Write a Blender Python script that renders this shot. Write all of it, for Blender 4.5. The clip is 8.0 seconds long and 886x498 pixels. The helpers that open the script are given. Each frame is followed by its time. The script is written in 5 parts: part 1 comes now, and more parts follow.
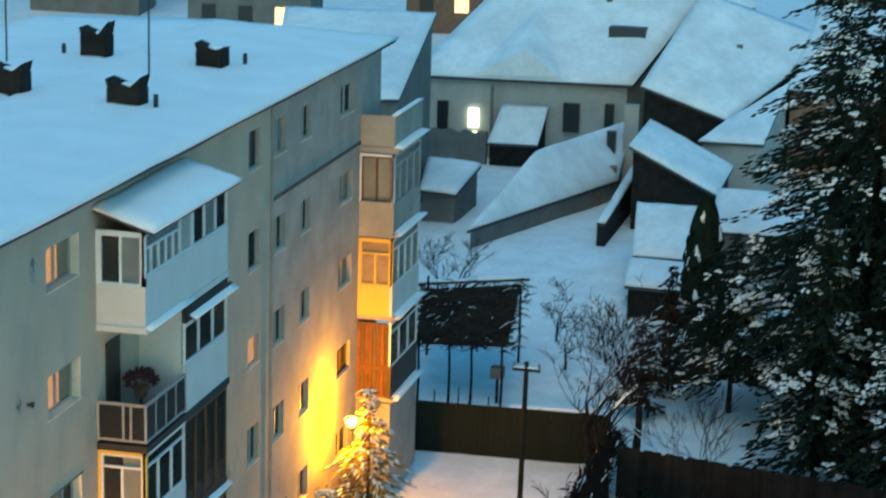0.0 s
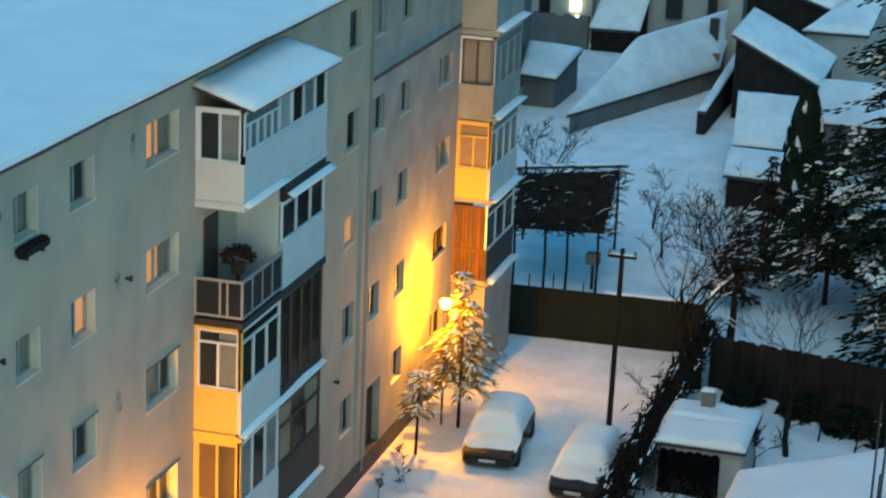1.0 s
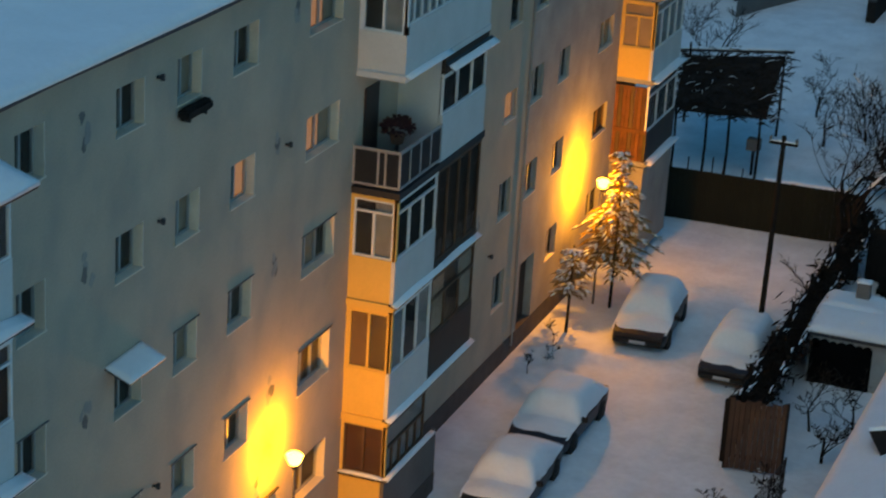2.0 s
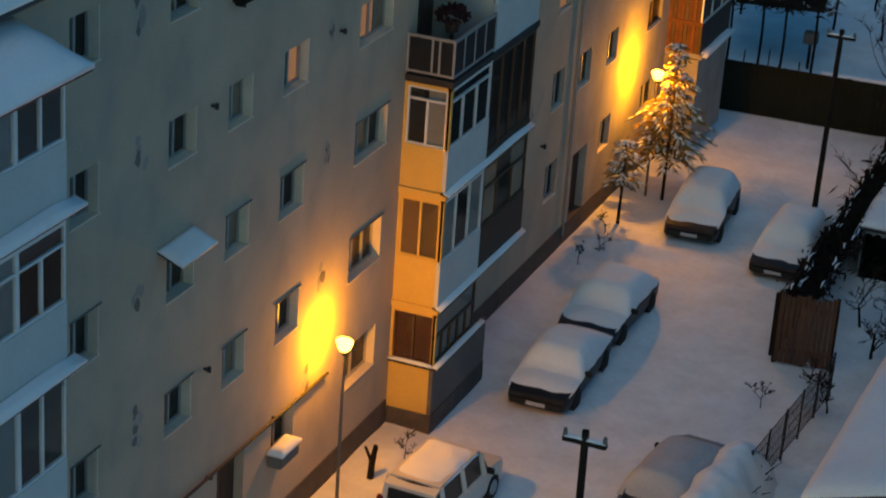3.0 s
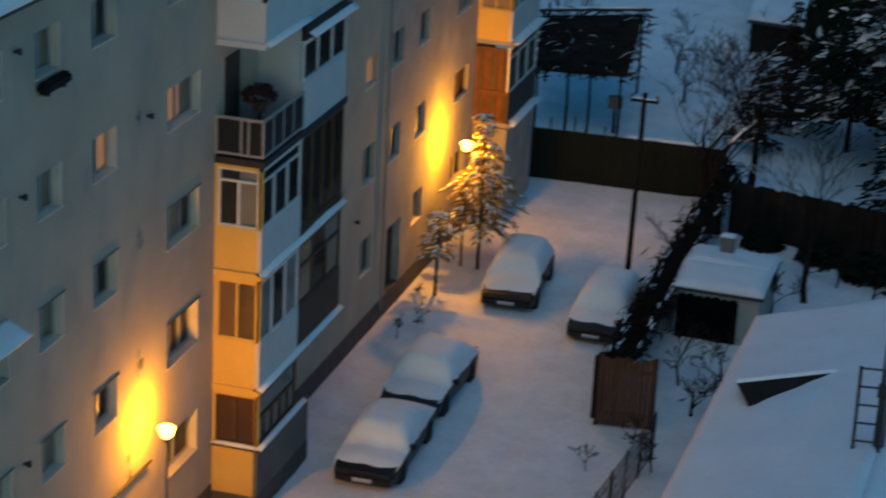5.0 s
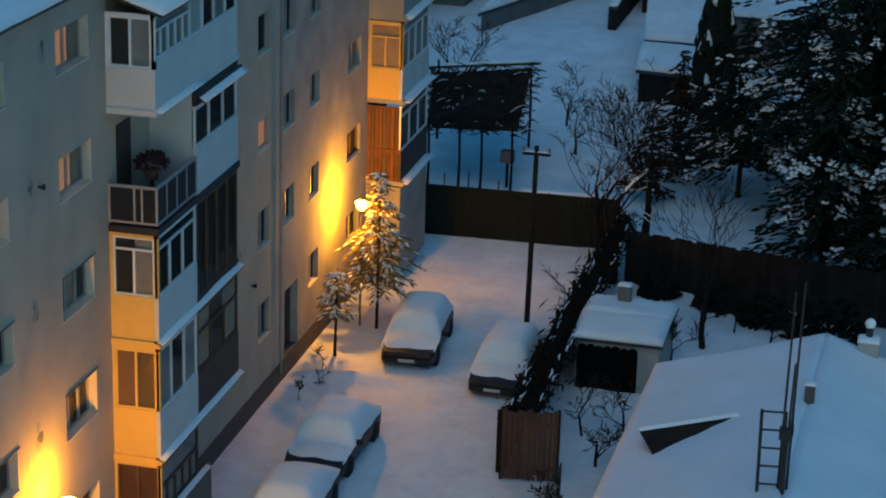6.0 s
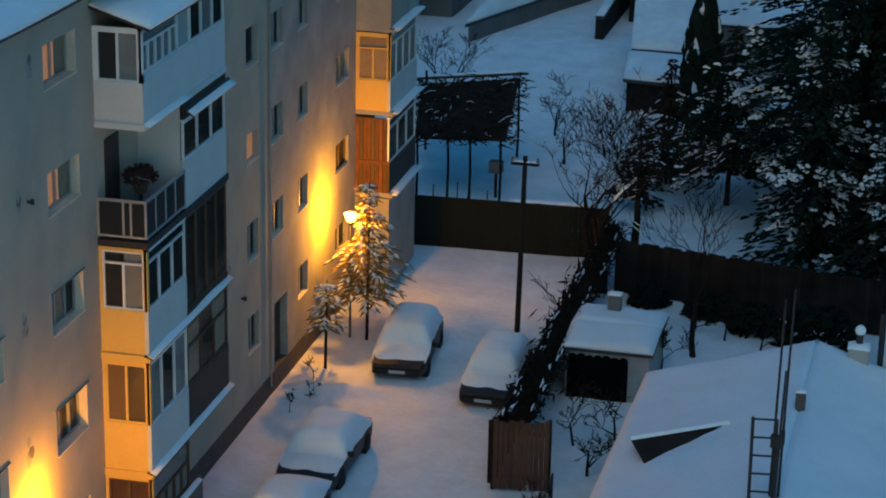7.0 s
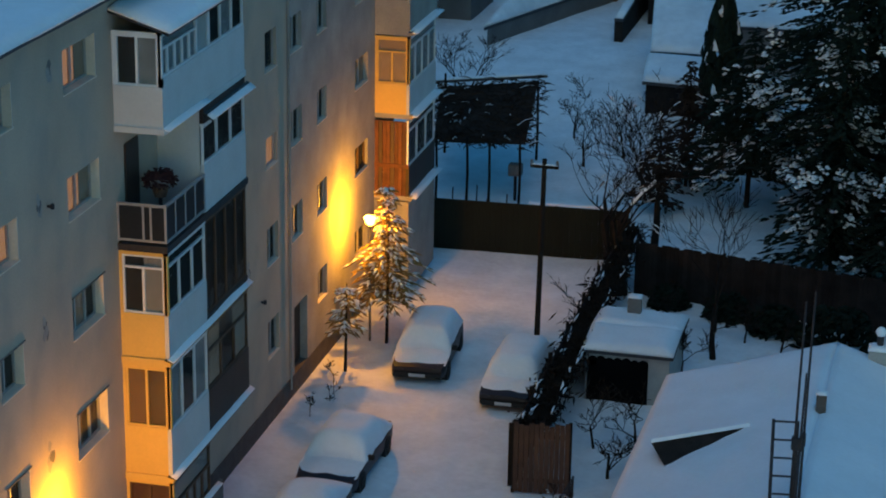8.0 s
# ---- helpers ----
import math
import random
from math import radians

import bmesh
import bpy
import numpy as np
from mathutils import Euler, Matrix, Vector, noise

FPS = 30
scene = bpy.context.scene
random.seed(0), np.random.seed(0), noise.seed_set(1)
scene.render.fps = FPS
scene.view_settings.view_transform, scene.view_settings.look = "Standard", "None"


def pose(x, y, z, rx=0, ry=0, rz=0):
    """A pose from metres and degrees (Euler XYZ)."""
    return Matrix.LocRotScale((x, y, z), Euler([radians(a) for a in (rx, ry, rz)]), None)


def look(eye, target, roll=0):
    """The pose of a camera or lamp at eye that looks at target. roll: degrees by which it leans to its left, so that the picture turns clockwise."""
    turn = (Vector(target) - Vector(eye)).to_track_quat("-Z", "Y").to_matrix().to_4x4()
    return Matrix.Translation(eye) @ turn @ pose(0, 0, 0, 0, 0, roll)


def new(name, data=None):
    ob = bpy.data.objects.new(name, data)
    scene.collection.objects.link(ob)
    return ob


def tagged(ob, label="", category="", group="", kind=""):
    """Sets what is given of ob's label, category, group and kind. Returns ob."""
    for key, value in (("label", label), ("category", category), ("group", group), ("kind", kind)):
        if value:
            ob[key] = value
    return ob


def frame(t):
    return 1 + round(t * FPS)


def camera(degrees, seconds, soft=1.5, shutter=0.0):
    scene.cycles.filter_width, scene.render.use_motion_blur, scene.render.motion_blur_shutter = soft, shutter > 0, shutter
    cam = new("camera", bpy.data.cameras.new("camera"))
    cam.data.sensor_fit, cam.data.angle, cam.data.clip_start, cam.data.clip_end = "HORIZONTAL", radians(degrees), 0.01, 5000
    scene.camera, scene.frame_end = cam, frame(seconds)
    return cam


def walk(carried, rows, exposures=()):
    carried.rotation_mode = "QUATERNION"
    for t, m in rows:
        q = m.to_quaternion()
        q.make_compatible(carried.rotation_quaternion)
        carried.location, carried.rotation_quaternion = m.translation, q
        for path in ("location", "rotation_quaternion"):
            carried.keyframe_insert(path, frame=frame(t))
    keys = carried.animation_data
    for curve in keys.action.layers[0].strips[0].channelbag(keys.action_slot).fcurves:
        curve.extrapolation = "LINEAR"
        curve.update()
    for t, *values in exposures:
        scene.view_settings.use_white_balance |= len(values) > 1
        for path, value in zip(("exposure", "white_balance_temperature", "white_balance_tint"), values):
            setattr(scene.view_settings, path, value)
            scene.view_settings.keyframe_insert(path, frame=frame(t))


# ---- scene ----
cam = camera(22.73, 8.0, soft=1.9, shutter=0.4)
EYE = Vector((18.11, 0.0, 25.0))
# seconds, turn to the left from +y, tilt up, roll (degrees); the camera pans from a high window
ROWS = [
    (0.0, 12.977, -13.416, 1.500),
    (0.5, 14.363, -15.125, 1.813),
    (1.0, 15.488, -16.524, 2.260),
    (1.5, 17.367, -18.046, 3.032),
    (2.0, 19.599, -19.946, 3.488),
    (2.2, 20.000, -20.433, 3.588),
    (3.3, 20.898, -23.615, 4.034),
    (3.5, 20.857, -23.837, 4.041),
    (4.0, 20.592, -23.865, 3.628),
    (4.5, 18.894, -21.999, 3.042),
    (5.0, 15.859, -20.658, 2.953),
    (5.2, 14.646, -20.226, 2.898),
    (6.3, 12.813, -18.822, 1.415),
    (6.5, 12.733, -18.744, 1.265),
    (7.0, 12.811, -18.748, 1.190),
    (7.5, 13.096, -18.730, 1.098),
    (8.0, 13.350, -18.677, 0.828),
]


def aim(yaw, pitch, roll):
    a, b = radians(yaw), radians(pitch)
    ahead = Vector((-math.sin(a) * math.cos(b), math.cos(a) * math.cos(b), math.sin(b)))
    return look(EYE, EYE + ahead, roll)


walk(
    cam,
    [(t, aim(a, b, c)) for t, a, b, c in ROWS],
    exposures=[(0.0, 2.88, 7900, -19), (1.0, 2.8, 7900, -17), (1.5, 2.3, 7850, -13), (2.0, 1.8, 7800, -9), (3.5, 1.4, 7500, -6), (4.5, 1.4, 7250, -7), (5.0, 1.5, 6850, -9), (6.5, 1.68, 6480, -12), (8.0, 1.68, 6480, -12)],
)

# ---- light: dusk sky, faint low sun, two sodium street lamps (built with their posts) ----
world = bpy.data.worlds.new("dusk")
scene.world = world
world.use_nodes = True
wn = world.node_tree.nodes
sky = wn.new("ShaderNodeTexSky")
sky.sky_type = "NISHITA"
sky.sun_disc = False
sky.sun_elevation, sky.sun_rotation = radians(2.0), radians(174)
sky.ozone_density = 4.0
hue = wn.new("ShaderNodeMix")
hue.data_type, hue.blend_type = "RGBA", "MULTIPLY"
hue.inputs[0].default_value = 1.0
hue.inputs[7].default_value = (0.73, 1.0, 1.03, 1)
world.node_tree.links.new(sky.outputs[0], hue.inputs[6])
world.node_tree.links.new(hue.outputs[2], wn["Background"].inputs[0])
wn["Background"].inputs[1].default_value = 0.15
sun = new("sun", bpy.data.lights.new("sun", "SUN"))
sun.data.energy, sun.data.angle, sun.data.color = 0.085, radians(40), (0.95, 0.98, 1.0)
sun.matrix_world = look((0, 0, 60), (-4, 40, 0))


# ---- materials ----
def mat(name, col, rough=0.8, var=0.12, scale=2.0, bump=0.2, fine=14.0, metal=0.0, stain=None, piece=0.0, spec=0.5):
    """Principled surface with two scales of colour variation, fine relief and optional stains."""
    m = bpy.data.materials.new(name)
    m.use_nodes = True
    n, l = m.node_tree.nodes, m.node_tree.links
    p = n["Principled BSDF"]
    tc = n.new("ShaderNodeTexCoord")
    big, small = n.new("ShaderNodeTexNoise"), n.new("ShaderNodeTexNoise")
    big.inputs["Scale"].default_value, small.inputs["Scale"].default_value = scale, fine
    big.inputs["Detail"].default_value = small.inputs["Detail"].default_value = 5
    geo = n.new("ShaderNodeNewGeometry")
    for q in (big, small):
        l.new(geo.outputs["Position"], q.inputs["Vector"])
    mul = n.new("ShaderNodeMath")
    mul.operation = "MULTIPLY_ADD"
    l.new(small.outputs[0], mul.inputs[0])
    mul.inputs[1].default_value = 0.5
    l.new(big.outputs[0], mul.inputs[2])
    ramp = n.new("ShaderNodeMapRange")
    ramp.inputs[1].default_value, ramp.inputs[2].default_value = 0.45, 1.05
    ramp.inputs[3].default_value, ramp.inputs[4].default_value = 1 - var * 1.6, 1 + var
    l.new(mul.outputs[0], ramp.inputs[0])
    rgb = n.new("ShaderNodeMix")
    rgb.data_type, rgb.blend_type = "RGBA", "MULTIPLY"
    rgb.inputs[0].default_value = 1
    rgb.inputs[6].default_value = (*col, 1)
    l.new(ramp.outputs[0], rgb.inputs[7])
    out = rgb.outputs[2]
    if piece:
        info = n.new("ShaderNodeObjectInfo")
        rr = n.new("ShaderNodeMapRange")
        rr.inputs[3].default_value, rr.inputs[4].default_value = 1 - piece, 1 + piece
        l.new(info.outputs["Random"], rr.inputs[0])
        mm = n.new("ShaderNodeMix")
        mm.data_type, mm.blend_type = "RGBA", "MULTIPLY"
        mm.inputs[0].default_value = 1
        l.new(out, mm.inputs[6])
        l.new(rr.outputs[0], mm.inputs[7])
        out = mm.outputs[2]
    if stain:
        mp = n.new("ShaderNodeMapping")
        mp.inputs["Scale"].default_value = (0.8, 0.8, 0.65)
        l.new(geo.outputs["Position"], mp.inputs[0])
        sn = n.new("ShaderNodeTexNoise")
        sn.inputs["Scale"].default_value, sn.inputs["Detail"].default_value = 1.1, 7
        l.new(mp.outputs[0], sn.inputs["Vector"])
        sr = n.new("ShaderNodeMapRange")
        sr.inputs[1].default_value, sr.inputs[2].default_value = 0.46, 0.72
        sr.inputs[4].default_value = 0.5
        l.new(sn.outputs[0], sr.inputs[0])
        sm = n.new("ShaderNodeMix")
        sm.data_type = "RGBA"
        l.new(sr.outputs[0], sm.inputs[0])
        l.new(out, sm.inputs[6])
        sm.inputs[7].default_value = (*stain, 1)
        out = sm.outputs[2]
    l.new(out, p.inputs["Base Color"])
    p.inputs["Roughness"].default_value, p.inputs["Metallic"].default_value = rough, metal
    p.inputs["Specular IOR Level"].default_value = spec
    if bump:
        b = n.new("ShaderNodeBump")
        b.inputs["Strength"].default_value, b.inputs["Distance"].default_value = bump, 0.05
        l.new(mul.outputs[0], b.inputs["Height"])
        l.new(b.outputs[0], p.inputs["Normal"])
    return m


def glass_mat():
    m = bpy.data.materials.new("window glass")
    m.use_nodes = True
    n, l = m.node_tree.nodes, m.node_tree.links
    n.remove(n["Principled BSDF"])
    tr, gl, mix = n.new("ShaderNodeBsdfTransparent"), n.new("ShaderNodeBsdfGlossy"), n.new("ShaderNodeMixShader")
    tr.inputs[0].default_value = (0.9, 0.92, 0.92, 1)
    gl.inputs["Roughness"].default_value = 0.03
    mix.inputs[0].default_value = 0.05
    l.new(tr.outputs[0], mix.inputs[1])
    l.new(gl.outputs[0], mix.inputs[2])
    l.new(mix.outputs[0], n["Material Output"].inputs[0])
    return m


def glow_mat(name, col, strength):
    m = bpy.data.materials.new(name)
    m.use_nodes = True
    p = m.node_tree.nodes["Principled BSDF"]
    p.inputs["Base Color"].default_value = (0.6, 0.5, 0.4, 1)
    p.inputs["Emission Color"].default_value, p.inputs["Emission Strength"].default_value = (*col, 1), strength
    return m


SNOW = mat("snow", (0.88, 0.90, 0.92), 0.75, 0.05, 0.7, 0.35, 9.0)
ROOFSNOW = mat("settled roof snow", (0.83, 0.86, 0.88), 0.8, 0.12, 0.35, 0.5, 3.0, stain=(0.60, 0.63, 0.66))
TRODDEN = mat("trodden snow", (0.86, 0.87, 0.89), 0.7, 0.1, 0.9, 0.8, 5.0)
PLASTER = mat("grey cream plaster", (0.50, 0.41, 0.31), 0.9, 0.12, 0.5, 0.15, 20, stain=(0.30, 0.285, 0.255))
OLDPLASTER = mat("old grey plaster", (0.36, 0.345, 0.31), 0.9, 0.18, 0.8, 0.25, 16, stain=(0.22, 0.21, 0.2))
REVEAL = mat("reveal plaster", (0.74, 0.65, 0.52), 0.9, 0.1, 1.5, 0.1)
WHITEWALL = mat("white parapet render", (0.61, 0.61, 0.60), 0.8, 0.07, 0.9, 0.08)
# Cream paint with the street lamp's gold put into the colour.
LAMPCREAM = mat("lamp-gold cream parapet", (0.74, 0.48, 0.13), 0.8, 0.07, 0.9, 0.08)
PVC = mat("white window frame", (0.75, 0.76, 0.76), 0.4, 0.04, 3, 0.0)
WINFRAME = mat("dull window frame", (0.40, 0.39, 0.37), 0.5, 0.1, 3, 0.0)
BROWN = mat("brown wood frame", (0.10, 0.055, 0.03), 0.6, 0.25, 4, 0.2)
DARKWOOD = mat("dark weathered boards", (0.022, 0.018, 0.016), 0.9, 0.3, 2, 0.4, piece=0.25, spec=0.15)
GATEWOOD = mat("brown gate boards", (0.075, 0.036, 0.02), 0.8, 0.25, 3, 0.3, piece=0.25)
GREEN = mat("dark green sheet fence", (0.009, 0.012, 0.007), 0.7, 0.25, 0.8, 0.15, piece=0.15, spec=0.2)
PLINTH = mat("dark stone plinth", (0.10, 0.085, 0.075), 0.9, 0.25, 2, 0.4)
BRICK = mat("red brown brick", (0.22, 0.12, 0.08), 0.9, 0.2, 3, 0.3, piece=0.2)
METAL = mat("dark galvanised metal", (0.035, 0.035, 0.04), 0.6, 0.2, 4, 0.1, metal=0.3)
STEEL = mat("railing steel", (0.42, 0.43, 0.44), 0.5, 0.1, 4, 0.0, metal=0.5)
CURTAIN = mat("beige curtain", (0.46, 0.32, 0.22), 0.9, 0.15, 5, 0.2)
# Flat near-black for sheets behind the panes: unlit rooms' shade as colour.
ROOMSHADE = mat("painted room shade", (0.014, 0.013, 0.013), 0.9, 0.4, 1.5, 0.0)
GREYCURT = mat("grey net curtain", (0.30, 0.30, 0.30), 0.9, 0.15, 5, 0.2)
BROWNPANEL = mat("dark brown panel", (0.035, 0.02, 0.014), 0.55, 0.3, 1.5, 0.1)
GLASS = glass_mat()
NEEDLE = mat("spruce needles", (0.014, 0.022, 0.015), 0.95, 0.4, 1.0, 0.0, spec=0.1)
# Needles tinted with the street lamp's orange, not their own green.
LAMPFIR = mat("lamp-orange fir needles", (0.26, 0.17, 0.06), 0.9, 0.4, 2.0, 0.0, spec=0.2)
VINE = mat("brown vine tangle", (0.035, 0.024, 0.018), 0.95, 0.4, 1.5, 0.6, spec=0.1)
TAN = mat("tan blind", (0.24, 0.14, 0.07), 0.9, 0.15, 4, 0.1)
WARMWOOD = mat("reddish brown boards", (0.15, 0.05, 0.018), 0.7, 0.3, 3, 0.3, piece=0.35)
# Black that stands for the shade inside the tool shed's opening.
BLACKHOLE = mat("opening shade black", (0.006, 0.006, 0.006), 0.95, 0.3, 1.0, 0.0, spec=0.0)
FROST = mat("thin grey frost", (0.46, 0.46, 0.48), 0.8, 0.12, 1.2, 0.2)
BARK = mat("bark", (0.022, 0.018, 0.015), 0.95, 0.3, 4, 0.5, spec=0.1)
HOUSEWALL = mat("house render", (0.42, 0.40, 0.37), 0.9, 0.12, 0.6, 0.2, stain=(0.28, 0.26, 0.24))
DIMWALL = mat("dim grey boards", (0.16, 0.15, 0.14), 0.9, 0.2, 0.8, 0.3)
ROOFEDGE = mat("dark roof edge", (0.05, 0.05, 0.055), 0.7, 0.2, 3, 0.2)
RUBBER = mat("tyre rubber", (0.015, 0.015, 0.015), 0.9, 0.2, 6, 0.2)
CARGLASS = mat("car glass", (0.015, 0.018, 0.02), 0.3, 0.05, 2, 0.0)
HEADLAMP = mat("headlamp glass", (0.35, 0.36, 0.38), 0.15, 0.05, 2, 0.0)
TAILLAMP = mat("red tail lamp", (0.18, 0.01, 0.01), 0.2, 0.05, 2, 0.0)
# Warm light put into these curtains as their own glow, without a lamp.
GLOWCURT = glow_mat("glowing curtain", (1.0, 0.32, 0.06), 0.10)
SODIUM = glow_mat("sodium lamp", (1.0, 0.45, 0.05), 7.0)
FARLIT = glow_mat("lit far window", (1.0, 0.5, 0.22), 0.35)
TUBE = glow_mat("white lit window", (0.95, 1.0, 0.9), 0.5)


# ---- building helpers ----
def empty(name, loc=(0, 0, 0)):
    o = new(name)
    o.location = loc
    return o


def mesh_of(name, verts, faces):
    me = bpy.data.meshes.new(name)
    me.from_pydata([tuple(v) for v in verts], [], faces)
    me.update()
    return me


def thing(name, me, material, label="", category="", group="", kind=""):
    if isinstance(me, bmesh.types.BMesh):
        b, me = me, bpy.data.meshes.new(name)
        b.to_mesh(me)
        b.free()
    if material:
        me.materials.clear()
        me.materials.append(material)
    o = new(name, me)
    return tagged(o, label, category, group, kind)


def part(name, me, material, parent, label="", smooth=False):
    o = thing(name, me, material, label)
    o.parent = parent
    o.matrix_parent_inverse = Matrix.Identity(4)
    if smooth:
        o.data.shade_smooth()
    return o


def put_box(bm, x0, x1, y0, y1, z0, z1, bevel=0.0):
    r = bmesh.ops.create_cube(bm, size=1)
    vs = r["verts"]
    for v in vs:
        v.co = Vector(((x0 + x1) / 2 + v.co.x * (x1 - x0), (y0 + y1) / 2 + v.co.y * (y1 - y0), (z0 + z1) / 2 + v.co.z * (z1 - z0)))
    if bevel:
        es = list({e for v in vs for e in v.link_edges})
        bmesh.ops.bevel(bm, geom=es, offset=bevel, segments=2, affect="EDGES")
    return bm


def box(*a, bevel=0.0):
    return put_box(bmesh.new(), *a, bevel=bevel)


def boxes(*rows, bevel=0.0):
    bm = bmesh.new()
    for r in rows:
        put_box(bm, *r, bevel=bevel)
    return bm


def tube(points, radii, sides=6):
    """Verts and faces of a tapered tube along points."""
    vs, fs = [], []
    n = len(points)
    for i, p in enumerate(points):
        p = Vector(p)
        d = (Vector(points[min(i + 1, n - 1)]) - Vector(points[max(i - 1, 0)])).normalized()
        u = d.orthogonal().normalized()
        w = d.cross(u)
        for k in range(sides):
            a = 2 * math.pi * k / sides
            vs.append(p + radii[i] * (math.cos(a) * u + math.sin(a) * w))
    for i in range(n - 1):
        for k in range(sides):
            a, b = i * sides + k, i * sides + (k + 1) % sides
            fs.append((a, b, b + sides, a + sides))
    fs += [tuple(range(sides))[::-1], tuple(range((n - 1) * sides, n * sides))]
    return vs, fs


def tubes(name, rows, sides=6):
    vs, fs = [], []
    for pts, rad in rows:
        v, q = tube(pts, rad, sides)
        fs += [tuple(i + len(vs) for i in g) for g in q]
        vs += v
    return mesh_of(name, vs, fs)


def prism(poly, axis, a, b):
    """A solid: the polygon (pairs) swept along axis ('x','y','z') from a to b."""
    def at(p, h):
        return {"x": (h, p[0], p[1]), "y": (p[0], h, p[1]), "z": (p[0], p[1], h)}[axis]
    n = len(poly)
    vs = [at(p, a) for p in poly] + [at(p, b) for p in poly]
    fs = [tuple(range(n)), tuple(range(2 * n - 1, n - 1, -1))]
    fs += [(i, i + n, (i + 1) % n + n, (i + 1) % n) for i in range(n)]
    bm = bmesh.new()
    bv = [bm.verts.new(v) for v in vs]
    for f in fs:
        bm.faces.new([bv[i] for i in f])
    bmesh.ops.recalc_face_normals(bm, faces=bm.faces)
    return bm


def slab(quad, thick):
    """A plate under four corner points (in order)."""
    q = [Vector(p) for p in quad]
    nrm = (q[1] - q[0]).cross(q[-1] - q[0]).normalized()
    if nrm.z < 0:
        nrm = -nrm
    n = len(q)
    vs = q + [p - nrm * thick for p in q]
    fs = [tuple(range(n)), tuple(range(2 * n - 1, n - 1, -1))] + [(i, i + n, (i + 1) % n + n, (i + 1) % n) for i in range(n)]
    bm = bmesh.new()
    bv = [bm.verts.new(v) for v in vs]
    for f in fs:
        bm.faces.new([bv[i] for i in f])
    bmesh.ops.recalc_face_normals(bm, faces=bm.faces)
    return bm


def snow_slab(quad, thick, n=14, rough=0.05, seed=0):
    """A soft snow cover on four corners (in order): a grid, domed down at its rim, with an even underside."""
    q = [Vector(p) for p in quad]
    vs, fs = [], []
    for i in range(n + 1):
        for j in range(n + 1):
            u, v = i / n, j / n
            p = q[0] * (1 - u) * (1 - v) + q[1] * u * (1 - v) + q[2] * u * v + q[3] * (1 - u) * v
            e = min(u, 1 - u, v, 1 - v) * n
            h = thick * (0.35 if e < 0.5 else 0.85 if e < 1.5 else 1.0)
            h += rough * noise.noise(p * 0.6 + Vector((seed, 0, 0))) * (0.3 if e < 0.5 else 1) + 0.4 * rough * noise.noise(p * 2.3)
            vs.append(p + Vector((0, 0, h)))
    m = n + 1
    for i in range(n):
        for j in range(n):
            fs.append((i * m + j, (i + 1) * m + j, (i + 1) * m + j + 1, i * m + j + 1))
    k = len(vs)
    vs += [p.copy() for p in q]
    rim = [[i * m for i in range(m)], [n * m + j for j in range(m)], [(n - i) * m + n for i in range(m)], [n - j for j in range(m)]]
    for s, r in enumerate(rim):
        fs.append(tuple(r[::-1]) + (k + s, k + (s + 1) % 4))
    fs.append((k, k + 3, k + 2, k + 1))
    me = mesh_of("snow", vs, fs)
    bm = bmesh.new()
    bm.from_mesh(me)
    bmesh.ops.recalc_face_normals(bm, faces=bm.faces)
    bm.to_mesh(me)
    bm.free()
    me.polygons.foreach_set("use_smooth", [True] * len(me.polygons))
    return me


def holed_wall(y0, y1, z0, z1, holes, x0, x1):
    """A wall of thickness x0..x1 along y, with openings (ya, yb, za, zb) right through it."""
    ys = sorted({y0, y1, *[h[0] for h in holes], *[h[1] for h in holes]})
    zs = sorted({z0, z1, *[h[2] for h in holes], *[h[3] for h in holes]})
    ys, zs = [y for y in ys if y0 <= y <= y1], [z for z in zs if z0 <= z <= z1]

    def solid(i, j):
        if not (0 <= i < len(ys) - 1 and 0 <= j < len(zs) - 1):
            return False
        a, b = (ys[i] + ys[i + 1]) / 2, (zs[j] + zs[j + 1]) / 2
        return not any(h[0] < a < h[1] and h[2] < b < h[3] for h in holes)
    bm = bmesh.new()
    seen = {}

    def v(x, i, j):
        if (x, i, j) not in seen:
            seen[x, i, j] = bm.verts.new((x, ys[i], zs[j]))
        return seen[x, i, j]
    for i in range(len(ys) - 1):
        for j in range(len(zs) - 1):
            if not solid(i, j):
                continue
            for x in (x0, x1):
                bm.faces.new([v(x, i, j), v(x, i + 1, j), v(x, i + 1, j + 1), v(x, i, j + 1)])
            for di, dj, a, b in ((-1, 0, (i, j), (i, j + 1)), (1, 0, (i + 1, j), (i + 1, j + 1)), (0, -1, (i, j), (i + 1, j)), (0, 1, (i, j + 1), (i + 1, j + 1))):
                if not solid(i + di, j + dj):
                    bm.faces.new([v(x0, *a), v(x1, *a), v(x1, *b), v(x0, *b)])
    bmesh.ops.recalc_face_normals(bm, faces=bm.faces)
    return bm


def oriented(rows, origin, along, out, bevel=0.0):
    """Boxes (u0, u1, n0, n1, z0, z1) in a face's own axes: along it, out of it, up."""
    bm = bmesh.new()
    o, u, n = Vector(origin), Vector(along), Vector(out)
    m = Matrix(((u.x, n.x, 0, o.x), (u.y, n.y, 0, o.y), (0, 0, 1, o.z), (0, 0, 0, 1)))
    for r in rows:
        put_box(bm, *r, bevel=bevel)
    bmesh.ops.transform(bm, matrix=m, verts=bm.verts)
    bmesh.ops.recalc_face_normals(bm, faces=bm.faces)
    return bm


Y, NY, X = (0, 1, 0), (0, -1, 0), (1, 0, 0)


